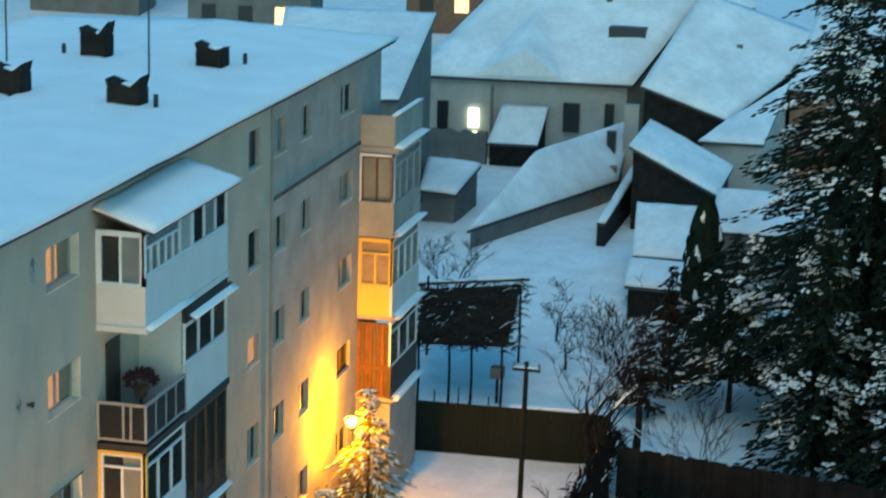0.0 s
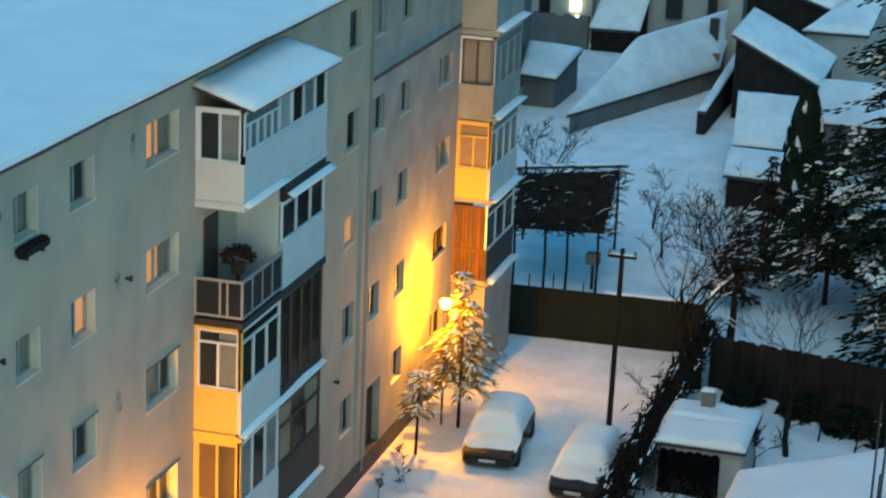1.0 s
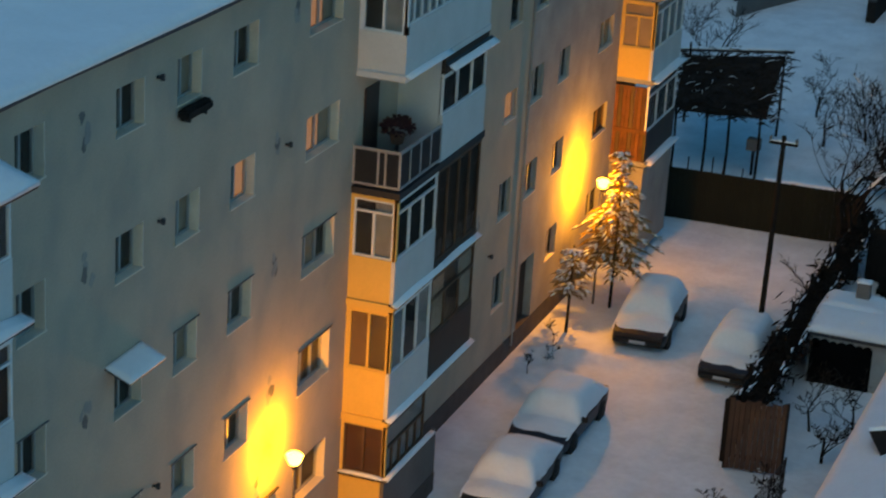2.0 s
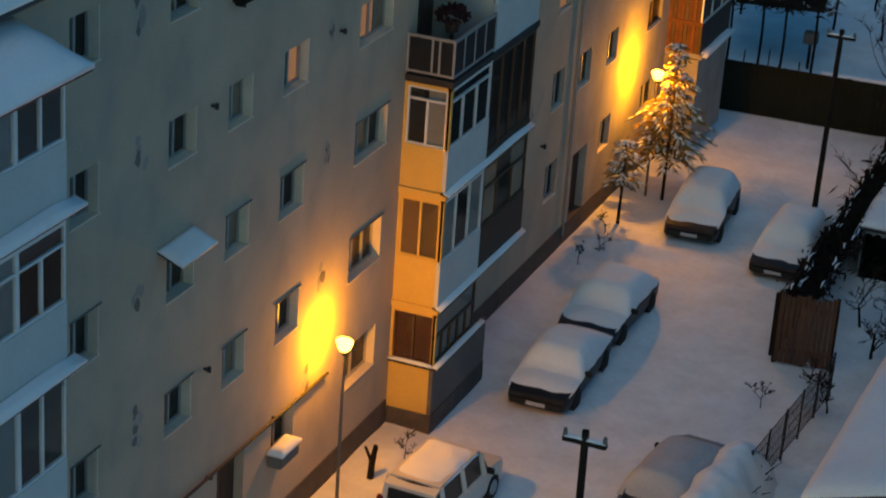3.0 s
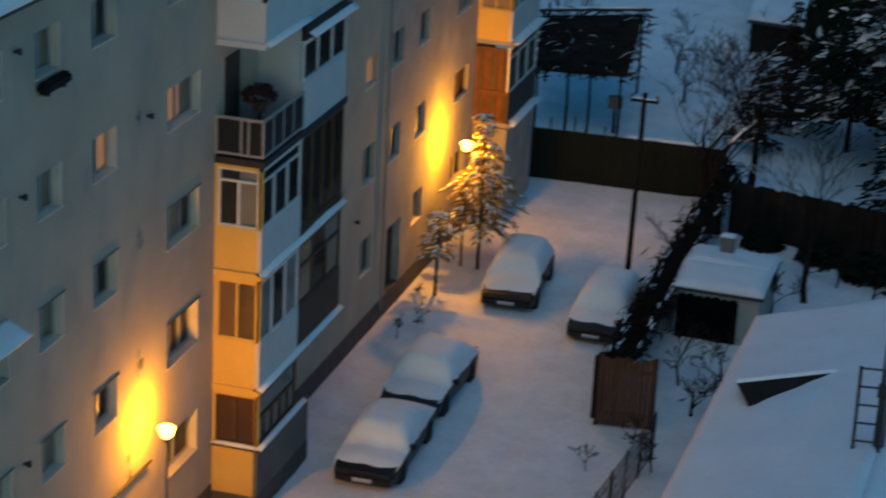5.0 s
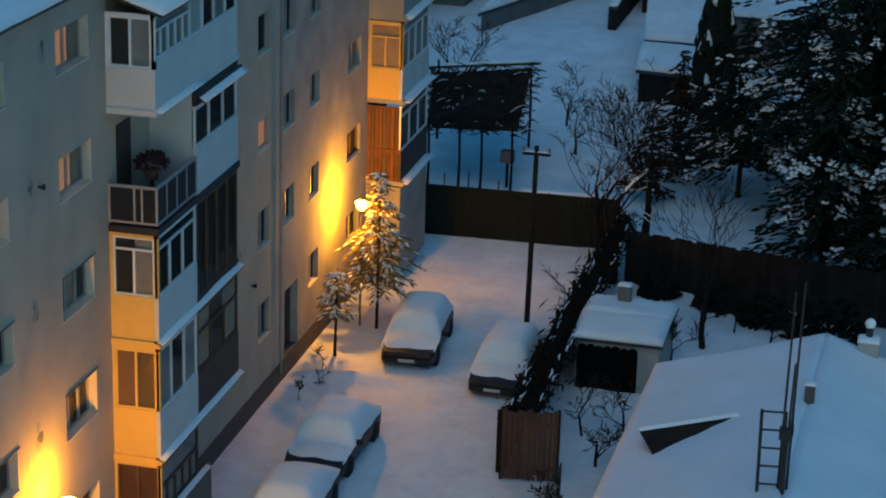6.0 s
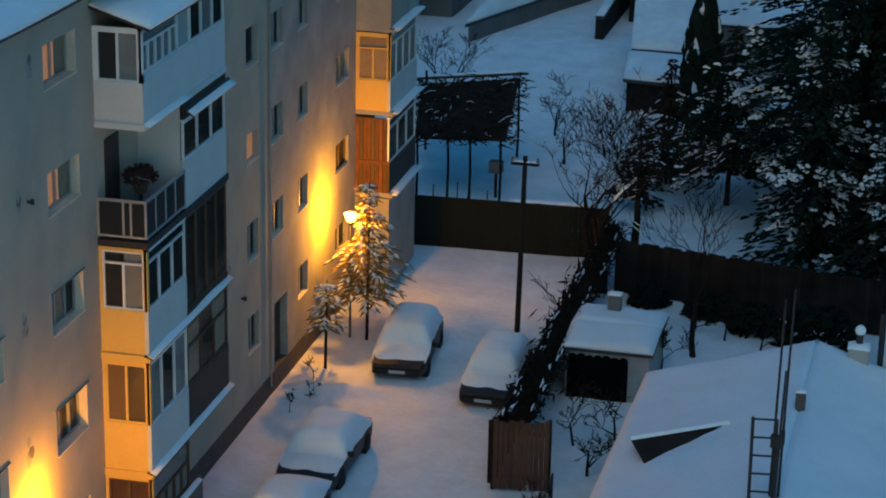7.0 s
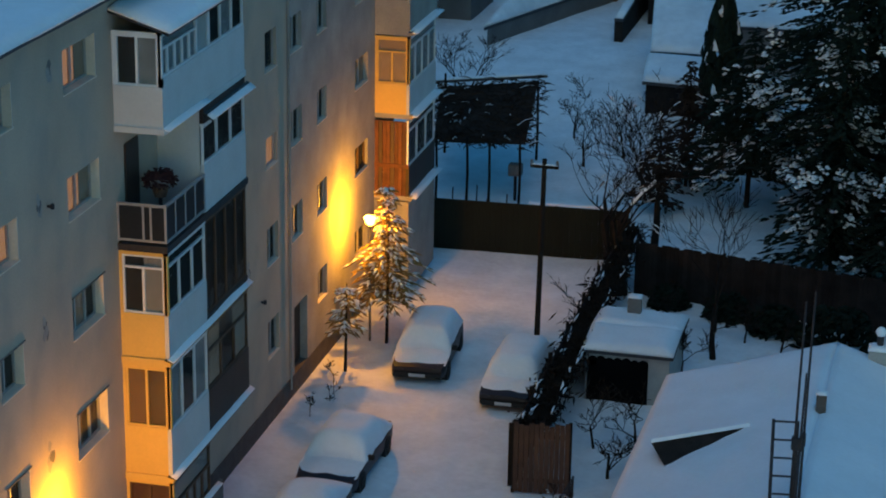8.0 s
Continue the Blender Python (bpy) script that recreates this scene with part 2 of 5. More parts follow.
def window(parent, origin, along, out, w, h, leaves=2, fr_mat=None, behind=None, sill=None, recess=0.2, transom=0.0, bar=0.05, mat_sill=None):
    """A window: frame with bars, panes, curtain or near-black sheet painted as room shade behind, and perhaps a sill.
    origin: lower corner on the face.
    """
    fr_mat, behind = fr_mat or PVC, behind or ROOMSHADE
    d0, d1 = -recess - 0.06, -recess
    hh = h - transom
    cells = [(w * i / leaves + bar * 0.6, w * (i + 1) / leaves - bar * 0.6, bar, hh - bar) for i in range(leaves)]
    cells[0], cells[-1] = (bar, *cells[0][1:]), (cells[-1][0], w - bar, *cells[-1][2:])
    if transom:
        cells.append((bar, w - bar, hh, h - bar))
    ring = holed_wall(0, w, 0, h, cells, d0, d1)
    o, u, q = Vector(origin), Vector(along), Vector(out)
    bmesh.ops.transform(ring, matrix=Matrix(((q.x, u.x, 0, o.x), (q.y, u.y, 0, o.y), (0, 0, 1, o.z), (0, 0, 0, 1))), verts=ring.verts)
    bmesh.ops.recalc_face_normals(ring, faces=ring.faces)
    win = part("window", ring, fr_mat, parent)
    for i in range(leaves):
        a, b = w * i / leaves + bar, w * (i + 1) / leaves - bar
        p = part("pane", oriented([(a - 0.02, b + 0.02, -recess - 0.04, -recess - 0.03, bar - 0.02, hh - bar + 0.02)], origin, along, out), GLASS, win)
        p.visible_shadow = False
    if transom:
        part("pane", oriented([(bar - 0.02, w - bar + 0.02, -recess - 0.04, -recess - 0.03, hh - 0.02, h - bar + 0.02)], origin, along, out), GLASS, win).visible_shadow = False
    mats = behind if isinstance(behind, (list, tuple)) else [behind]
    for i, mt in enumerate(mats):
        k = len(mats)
        # Where near-black, no curtain: a flat sheet painted as the room's shade.
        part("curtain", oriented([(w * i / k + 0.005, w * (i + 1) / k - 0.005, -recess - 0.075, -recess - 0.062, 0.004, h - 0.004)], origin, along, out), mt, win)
    if sill:
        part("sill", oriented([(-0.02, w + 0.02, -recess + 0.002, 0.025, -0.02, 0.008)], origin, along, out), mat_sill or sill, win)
    return win


# ---- ground: one sheet, rising gently behind the gardens ----
def ground_z(x, y):
    s = min(max((y - 84) / 14, 0), 1)
    s = s * s * (3 - 2 * s)
    z = 1.5 * s
    yard = 0 < x < 7.6 and 30 < y < 72
    z += 0.05 * noise.noise(Vector((x * 0.5, y * 0.5, 0))) + 0.02 * noise.noise(Vector((x * 1.9, y * 1.9, 3)))
    if x < 1.1 and 20 < y < 72:
        z += 0.08 * min(1, (1.1 - x) / 0.8)
    if 0.2 < x < 3.4 and 56 < y < 60:
        z += 0.3 * math.exp(-((y - 57.9 - 0.12 * x) / 0.42) ** 2) * math.sin(math.pi * (x - 0.2) / 3.2) ** 0.7
    if x < 3 and 39 < y < 45:
        z += 0.32 * math.exp(-((x - 1.0) / 0.6) ** 2 - ((y - 42.7) / 0.9) ** 2)
    if yard:
        for track in (4.05, 5.55):
            z -= 0.035 * math.exp(-((x - track - 0.35 * math.sin(y * 0.16)) / 0.16) ** 2)
    if not yard and x > 7.6 and y < 84:
        z += 0.07 * noise.noise(Vector((x * 0.9, y * 0.9, 7)))
    return z


def axis_steps(a, b, step, far):
    mid = list(np.arange(a, b + step / 2, step))
    return [a - far, a - far / 3, a - far / 12, *mid, b + far / 12, b + far / 3, b + far]


gx, gy = axis_steps(-2, 22, 0.2, 900), axis_steps(30, 76, 0.25, 1200)
gy = [y for y in gy if not 76 < y < 180] + list(np.arange(77, 150, 2.0))
gy.sort()
gv = [(x, y, ground_z(x, y)) for x in gx for y in gy]
m_ = len(gy)
gf = [(i * m_ + j, (i + 1) * m_ + j, (i + 1) * m_ + j + 1, i * m_ + j + 1) for i in range(len(gx) - 1) for j in range(m_ - 1)]
gm = mesh_of("ground", gv, gf)
gm.polygons.foreach_set("use_smooth", [True] * len(gm.polygons))
thing("ground", gm, TRODDEN, "snow-covered yard and gardens with faint wheel tracks", "ground", kind="structure")

# ---- apartment block ----
block = tagged(empty("apartment_building"), "five-storey plastered apartment block with enclosed balconies and snowy roof", "apartment block")
SILL = [2.05, 4.80, 7.64, 10.36, 13.15]
SLABZ = [0.78, 3.30, 6.28, 9.03, 11.78]
EAVE, YN, YS, YF, DEPTH = 15.0, 14.0, 57.15, 68.9, 11.0
BX = 1.16

# column: (y0, y1, levels, height, leaves)
holes_a, holes_b, wins = [], [], []


def opening(y0, y1, lev, h=0.92, leaves=2, behind=None, fr_mat=None, dz=0.0, sill=True):
    z = SILL[lev] + dz
    (holes_a if y0 < YS else holes_b).append((y0, y1, z, z + h))
    wins.append((y0, y1, z, h, leaves, behind, fr_mat, sill))


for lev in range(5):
    opening(29.8, 30.75, lev, 0.95, 2, ROOMSHADE)
    opening(23.0, 24.2, lev, 0.95, 2, ROOMSHADE)
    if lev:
        opening(33.22, 34.28, lev, 0.9, 2, ROOMSHADE)
        opening(35.58, 36.58, lev, 0.9, 2, [GREYCURT, CURTAIN][lev % 2] if lev in (3, 1) else [ROOMSHADE, CURTAIN])
    opening(37.98, 39.1, lev, 0.92, 2, [ROOMSHADE, GLOWCURT] if lev == 3 else ROOMSHADE, sill=lev != 0)
    opening(41.68, 43.45, lev, 0.95 if lev > 1 else 1.05, 3 if lev in (1, 2) else 2, [CURTAIN, GLOWCURT, CURTAIN] if lev == 4 else [CURTAIN, GLOWCURT, CURTAIN] if lev == 3 else [ROOMSHADE, CURTAIN, ROOMSHADE] if lev == 2 else [TAN, BROWNPANEL])
    opening(55.2, 56.2, lev, 1.1 if lev != 2 else 0.85, 2 if lev < 2 else 1, ROOMSHADE if lev != 2 else GLOWCURT)
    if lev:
        opening(57.45, 58.5, lev, 1.05, 2, ROOMSHADE if lev != 4 else GREYCURT)
    opening(60.0, 61.0, lev, 1.0, 2, ROOMSHADE)
    opening(64.1, 65.6, lev, 0.95, 2, CURTAIN if lev in (2, 3) else ROOMSHADE, BROWN if lev == 1 else None)
door_a, door_b = (35.5, 36.7, 0.45, 3.0), (57.6, 58.9, 0.45, 2.75)
holes_a.append(door_a)
holes_b.append(door_b)
part("wall", holed_wall(YN, YS, 0.2, EAVE, holes_a, -0.35, 0.0), PLASTER, block)
part("wall", holed_wall(YS + 0.004, YF, 0.2, EAVE, holes_b, -0.35, 0.012), OLDPLASTER, block, "darker old grey plaster wall")
part("wall", box(-DEPTH, -0.352, YF - 0.3, YF, -0.5, EAVE), OLDPLASTER, block)
part("wall", box(-DEPTH, -0.352, YN, YN + 0.3, -0.5, EAVE), PLASTER, block)
part("wall", box(-DEPTH - 0.3, -DEPTH - 0.002, YN, YF, -0.5, EAVE), PLASTER, block)
# Near-black sheet added behind the openings, shade of unlit rooms in its colour.
part("inner_wall", box(-0.75, -0.70, YN + 0.3, YF - 0.3, 0, EAVE), ROOMSHADE, block)
for r in ((-0.3, 0.03, YN, 44.3, -0.4, 0.72), (-0.3, 0.03, 47.3, YF, -0.4, 0.70)):
    part("plinth", box(*r), PLINTH, block)
part("plinth", box(0.032, BX + 0.02, 44.36, 47.9, -0.4, 0.52), PLINTH, block)
for y0, y1, z, h, leaves, behind, fr_mat, sill in wins:
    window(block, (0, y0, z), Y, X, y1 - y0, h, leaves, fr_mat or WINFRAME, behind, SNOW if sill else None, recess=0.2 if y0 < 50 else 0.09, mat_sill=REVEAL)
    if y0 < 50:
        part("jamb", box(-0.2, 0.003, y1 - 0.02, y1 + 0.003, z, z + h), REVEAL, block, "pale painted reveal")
    if sill and SILL[1] <= z < SILL[3] and YN + 15 < y0 < 45:
        part("drip_strip", box(0.001, 0.028, y0 - 0.03, y1 + 0.08, z + h + 0.02, z + h + 0.04), DIMWALL, block, "grey drip strip over the window")

# thin raised band across the old part and the joint between the sections
part("moulding", box(0.014, 0.05, YS + 0.1, 66.4, 11.95, 12.05), PLINTH, block)
part("drainpipe", tubes("drainpipe", [([(0.07, 57.12, 0.4), (0.07, 57.12, 14.9)], [0.03, 0.03])]), OLDPLASTER, block)

# roof: low double pitch, with a dark eave board and a deep snow cover
RIDGE = 15.2
part("roof", slab([(0.4, YN - 0.3, EAVE + 0.02), (0.4, YF + 0.25, EAVE + 0.02), (-DEPTH / 2, YF + 0.25, RIDGE), (-DEPTH / 2, YN - 0.3, RIDGE)], 0.12), ROOFEDGE, block)
part("roof", slab([(-DEPTH - 0.7, YN - 0.3, EAVE + 0.02), (-DEPTH - 0.7, YF + 0.25, EAVE + 0.02), (-DEPTH / 2 - 0.003, YF + 0.25, RIDGE), (-DEPTH / 2 - 0.003, YN - 0.3, RIDGE)], 0.12), ROOFEDGE, block)
part("roof_snow", snow_slab([(0.5, YN - 0.3, EAVE - 0.04), (0.5, YF + 0.27, EAVE - 0.04), (-DEPTH / 2, YF + 0.27, RIDGE + 0.01), (-DEPTH / 2, YN - 0.3, RIDGE + 0.01)], 0.2, 60, 0.06), SNOW, block, "thick even snow on the roof")
part("roof_snow", snow_slab([(-DEPTH / 2, YN - 0.3, RIDGE + 0.01), (-DEPTH / 2, YF + 0.27, RIDGE + 0.01), (-DEPTH - 0.72, YF + 0.27, EAVE + 0.03), (-DEPTH - 0.72, YN - 0.3, EAVE + 0.03)], 0.2, 30, 0.06, 5), SNOW, block)

part("gutter", tubes("gutter", [([(0.46, YN - 0.2 + k * 2.75, 14.93 + 0.02 * math.sin(k * 2.3)) for k in range(21)], [0.05 + 0.008 * math.sin(k * 1.7) for k in range(21)])], 8), ROOFEDGE, block)


def roof_z(x):
    return EAVE + 0.2 + (0.42 - x) / (0.42 + DEPTH / 2) * (RIDGE - EAVE) if x > -DEPTH / 2 else EAVE + 0.2 + (x + DEPTH + 0.7) / (DEPTH / 2 + 0.7) * (RIDGE - EAVE)


def roof_stack(x, y, w, d, h, tilt=0.0):
    z = roof_z(x)
    bm = box(x - w / 2, x + w / 2, y - d / 2, y + d / 2, z - 0.35, z + h, bevel=0.03)
    s = part("chimney", bm, DARKWOOD, block, "dark masonry roof stack with torn sheet and snow")
    cap = prism([(x - w / 2 + 0.02, z + h), (x + w / 2 - 0.02, z + h), (x + w / 2 + 0.05, z + h + 0.16 + tilt), (x + w * 0.2, z + h + 0.02), (x - w * 0.15, z + h + 0.08), (x - w / 2 - 0.04, z + h + 0.2)], "y", y - d / 2 + 0.02, y + d / 2 - 0.02)
    part("cap", cap, DARKWOOD, s)
    part("snow", snow_slab([(x - w / 3, y - d / 2 + 0.1, z + h + 0.01), (x + w / 3, y - d / 2 + 0.1, z + h + 0.01), (x + w / 3, y + d / 2, z + h + 0.02), (x - w / 3, y + d / 2, z + h + 0.02)], 0.07, 5), SNOW, s)


for x, y, w, h, tilt in ((-2.50, 52.80, 0.9, 0.42, 0.15), (-6.06, 59.55, 0.78, 0.62, 0.22), (-2.56, 59.63, 0.8, 0.45, -0.1), (-5.69, 52.69, 0.9, 0.55, 0.1)):
    roof_stack(x, y, w, 0.7, h, tilt)
for x, y in ((-1.67, 52.65), (-1.80, 60.29), (-7.13, 59.64)):
    z = roof_z(x)
    part("vent_pipe", tubes("vent_pipe", [([(x, y, z - 0.3), (x, y, z + 0.3)], [0.07, 0.07])]), METAL, block)
for x, y, h in ((-3.42, 56.79, 5.0), (-8.05, 57.70, 5.0)):
    z = roof_z(x)
    part("antenna_mast", tubes("antenna_mast", [([(x, y, z - 0.3), (x, y, z + h)], [0.03, 0.025])]), METAL, block)


# ---- balcony stacks ----
def parapet_face(origin, along, out, w, z0, z1, material, t=0.1):
    return part("parapet", oriented([(0, w, -t, 0, z0, z1)], origin, along, out), material, block)


def enclosed(y0, y1, z0, z1, sillz, end_mat, side_mat, groups, end_fr=None, end_behind=None, end=True, transom=0.0):
    """One glazed balcony: end wall towards -y, long side towards +x, windows on both. groups: (ya, yb, leaves, fr_mat, behind, sill, transom)"""
    if end:
        parapet_face((0.0, y0, 0), X, NY, BX - 0.1, z0, sillz, end_mat)
        for r in ((0.0, 0.07, y0, y0 + 0.1, sillz, z1), (BX - 0.09, BX, y0, y0 + 0.1, sillz, z1), (0.07, BX - 0.09, y0, y0 + 0.1, z1 - 0.08, z1)):
            part("mullion", box(*r), end_mat if end_mat in (LAMPCREAM, WARMWOOD) else PVC, block)
        window(block, (0.07, y0, sillz), X, NY, BX - 0.16, z1 - 0.08 - sillz, 2, end_fr or PVC, end_behind or GREYCURT, None, 0.02, transom)
    edges = sorted(groups, key=lambda g: g[0])
    for ya, yb, leaves, fr, be, sz, tr, face in edges:
        part("parapet", box(BX - 0.1, BX, ya, yb, z0, sz), face, block)
        part("lintel", box(BX - 0.1, BX, ya, yb, z1 - 0.06, z1), fr, block)
        window(block, (BX, ya, sz), Y, X, yb - ya, z1 - 0.06 - sz, leaves, fr, be, None, 0.02, tr)


def floor_slab(y0, y1, z, edge, snow=True, out=0.12, deep=0.05):
    part("balcony_slab", box(0.0, BX + 0.04, y0 - 0.05, y1 + 0.05, z - 0.16, z), edge, block)
    if snow:
        part("ledge", slab([(BX - 0.1, y0 - 0.08, z + 0.02), (BX - 0.1, y1 + 0.1, z + 0.02), (BX + out, y1 + 0.1, z - 0.05), (BX + out, y0 - 0.08, z - 0.05)], 0.02), METAL, block)
        part("ledge_snow", snow_slab([(BX - 0.02, y0 - 0.08, z + 0.025), (BX - 0.02, y1 + 0.1, z + 0.025), (BX + out, y1 + 0.1, z - 0.045), (BX + out, y0 - 0.08, z - 0.045)], deep, 9, 0.03 + deep * 0.3), SNOW, block)


def mid_stack(y0, ym, y1):
    # top floor, enclosed on its whole length, under a snowy roof
    enclosed(y0, y1, 11.78, 13.95, 12.72, WHITEWALL, WHITEWALL, [(y0, y0 + 2.35, 5, PVC, GREYCURT, 12.92, 0.3, WHITEWALL), (y0 + 2.35, y0 + 3.2, 1, PVC, WHITEWALL, 12.92, 0.0, WHITEWALL), (y0 + 3.2, y1, 3, PVC, [ROOMSHADE, GREYCURT, ROOMSHADE], 12.92, 0.0, WHITEWALL)], PVC, [ROOMSHADE, GREYCURT])
    part("balcony_slab", box(0.0, BX + 0.03, y0 - 0.03, y1 + 0.02, 11.64, 11.78), WHITEWALL, block)
    part("ledge_snow", snow_slab([(BX - 0.02, y0, 11.78), (BX - 0.02, ym + 0.2, 11.78), (BX + 0.14, ym + 0.2, 11.72), (BX + 0.14, y0, 11.72)], 0.06, 6, 0.02), SNOW, block)
    part("canopy", slab([(0.0, y0 - 0.15, 14.42), (0.0, y1 + 0.25, 14.42), (BX + 0.25, y1 + 0.25, 13.98), (BX + 0.25, y0 - 0.15, 13.98)], 0.05), METAL, block)
    part("canopy_snow", snow_slab([(0.0, y0 - 0.15, 14.43), (0.0, y1 + 0.25, 14.43), (BX + 0.27, y1 + 0.25, 13.99), (BX + 0.27, y0 - 0.15, 13.99)], 0.16, 18, 0.08), SNOW, block)
    # open balcony with railing, closed room beyond it
    floor_slab(y0, y1, 9.03, METAL, False)
    part("parapet", box(0.0, BX - 0.11, ym, ym + 0.1, 9.03, 11.64), WHITEWALL, block)
    enclosed(ym, y1, 9.03, 11.2, 10.2, WHITEWALL, WHITEWALL, [(ym, y1, 3, PVC, ROOMSHADE, 10.2, 0.0, WHITEWALL)], end=False)
    part("lintel", box(BX - 0.1, BX, ym, y1, 11.205, 11.64), BROWNPANEL, block)
    part("awning", slab([(BX, ym + 0.05, 11.46), (BX, y1 + 0.2, 11.46), (BX + 0.22, y1 + 0.2, 11.3), (BX + 0.22, ym + 0.05, 11.3)], 0.03), METAL, block)
    part("awning_snow", snow_slab([(BX + 0.08, ym + 0.05, 11.41), (BX + 0.08, y1 + 0.2, 11.41), (BX + 0.23, y1 + 0.2, 11.305), (BX + 0.23, ym + 0.05, 11.305)], 0.05, 8, 0.03), SNOW, block)
    zt, zb = 10.0, 9.1
    for r in ((0.0, BX + 0.02, y0 - 0.02, y0 + 0.04, zt - 0.06, zt), (BX - 0.04, BX + 0.02, y0 + 0.045, ym, zt - 0.06, zt), (0.0, BX + 0.02, y0 - 0.02, y0 + 0.04, zb, zb + 0.05), (BX - 0.04, BX + 0.02, y0 + 0.045, ym, zb, zb + 0.05)):
        part("rail", box(*r), STEEL, block)
    for x in (0.02, 0.62, 0.8, BX - 0.01):
        part("rail_post", box(x - 0.025, x + 0.025, y0 - 0.015, y0 + 0.035, zb + 0.05, zt - 0.06), STEEL, block)
    for k in range(1, 5):
        yy = y0 + (ym - y0) * k / 4 - 0.03
        part("rail_post", box(BX - 0.035, BX + 0.015, yy - 0.025, yy + 0.025, zb + 0.05, zt - 0.06), STEEL, block)
    for r in ((0.03, BX - 0.03, y0 + 0.004, y0 + 0.016, zb + 0.05, zt - 0.08), (BX - 0.016, BX - 0.004, y0 + 0.05, ym - 0.06, zb + 0.05, zt - 0.08)):
        part("rail_panel", box(*r), mat_panel, block, "dark wired-glass railing panel")
    for r in ((0.004, 0.05, y0 + 0.5, y0 + 1.3, 9.05, 11.2),):
        part("balcony_door", box(*r), BROWNPANEL, block, "dark balcony door")
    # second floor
    floor_slab(y0, y1, 6.28, LAMPCREAM)
    enclosed(y0, ym, 6.28, 8.85, 7.35, LAMPCREAM, WHITEWALL, [(y0, ym - 0.02, 3, PVC, ROOMSHADE, 7.35, 0.28, WHITEWALL)], PVC, [ROOMSHADE, GREYCURT], transom=0.28)
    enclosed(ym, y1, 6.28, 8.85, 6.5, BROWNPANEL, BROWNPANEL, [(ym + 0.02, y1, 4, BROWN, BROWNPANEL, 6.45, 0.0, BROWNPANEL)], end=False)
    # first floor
    floor_slab(y0, y1, 3.36, LAMPCREAM)
    enclosed(y0, ym, 3.36, 6.1, 4.55, LAMPCREAM, WHITEWALL, [(y0, ym - 0.02, 3, PVC, [GREYCURT, ROOMSHADE, GREYCURT], 4.5, 0.0, WHITEWALL)], LAMPCREAM, [TAN, BROWN])
    enclosed(ym, y1, 3.36, 6.1, 3.6, BROWNPANEL, BROWNPANEL, [(ym + 0.02, y1, 3, BROWN, [CURTAIN, BROWNPANEL, CURTAIN], 4.5, 0.55, BROWNPANEL)], end=False)
    part("panel", box(0.0, BX - 0.11, y1 - 0.1, y1, 3.36, 8.85), WHITEWALL, block)
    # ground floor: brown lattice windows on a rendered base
    enclosed(y0, ym, 0.52, 3.18, 1.85, LAMPCREAM, DIMWALL, [(y0, ym, 5, BROWN, GREYCURT, 1.85, 0.55, DIMWALL)], BROWN, WARMWOOD, transom=0.0)
    for r in ((-0.02, BX + 0.1, y0 - 0.1, y0 + 0.002, 1.77, 1.83), (BX + 0.002, BX + 0.12, y0, ym + 0.5, 1.77, 1.83)):
        part("ledge", box(*r), METAL, block)
    part("ledge_snow", snow_slab([(BX, y0 - 0.08, 1.83), (BX, ym + 0.5, 1.83), (BX + 0.13, ym + 0.5, 1.8), (BX + 0.13, y0 - 0.08, 1.8)], 0.07, 8, 0.03), SNOW, block)
    part("ledge_snow", snow_slab([(0, y0 - 0.11, 1.83), (BX, y0 - 0.11, 1.83), (BX, y0, 1.83), (0, y0, 1.83)], 0.07, 8, 0.03), SNOW, block)
    part("panel", box(0.0, BX - 0.11, ym - 0.1, ym, 0.52, 3.18), DIMWALL, block)
    part("end_wall", box(BX - 0.1, BX, ym + 0.01, 47.9, 0.5, 1.75), DIMWALL, block)


mat_panel = mat("wired glass", (0.018, 0.02, 0.023), 0.3, 0.2, 2, 0.1)
mid_stack(44.4, 47.02, 50.05)


def near_stack(y0, y1):
    for lev, (z0, z1) in enumerate(((6.2, 8.85), (9.03, 11.55), (11.78, 13.98), (3.3, 6.05))):
        floor_slab(y0, y1 + 0.15, z0, METAL, True, 0.24, 0.13)
        g = [(y0 + 1.4 * k, y0 + 1.4 * (k + 1) if k < 3 else y1, 2, PVC, ROOMSHADE if k != 2 else GREYCURT, z0 + 1.08, 0.0 if lev != 1 else 0.35, WHITEWALL) for k in range(4)]
        enclosed(y0, y1, z0, z1, z0 + 1.08, WHITEWALL, WHITEWALL, g)
        part("end_wall", box(0.0, BX - 0.11, y1 - 0.1, y1, z0, z1), WHITEWALL, block)
    part("end_wall", box(0.0, BX, y0, y1, 0.3, 3.1), WHITEWALL, block)
    part("canopy", slab([(0.0, y0 - 0.15, 14.5), (0.0, y1 + 0.3, 14.5), (BX + 0.3, y1 + 0.3, 14.0), (BX + 0.3, y0 - 0.15, 14.0)], 0.05), METAL, block)
    part("canopy_snow", snow_slab([(0.0, y0 - 0.15, 14.51), (0.0, y1 + 0.3, 14.51), (BX + 0.32, y1 + 0.3, 14.01), (BX + 0.32, y0 - 0.15, 14.01)], 0.18, 16, 0.06), SNOW, block)


near_stack(22.2, 27.8)


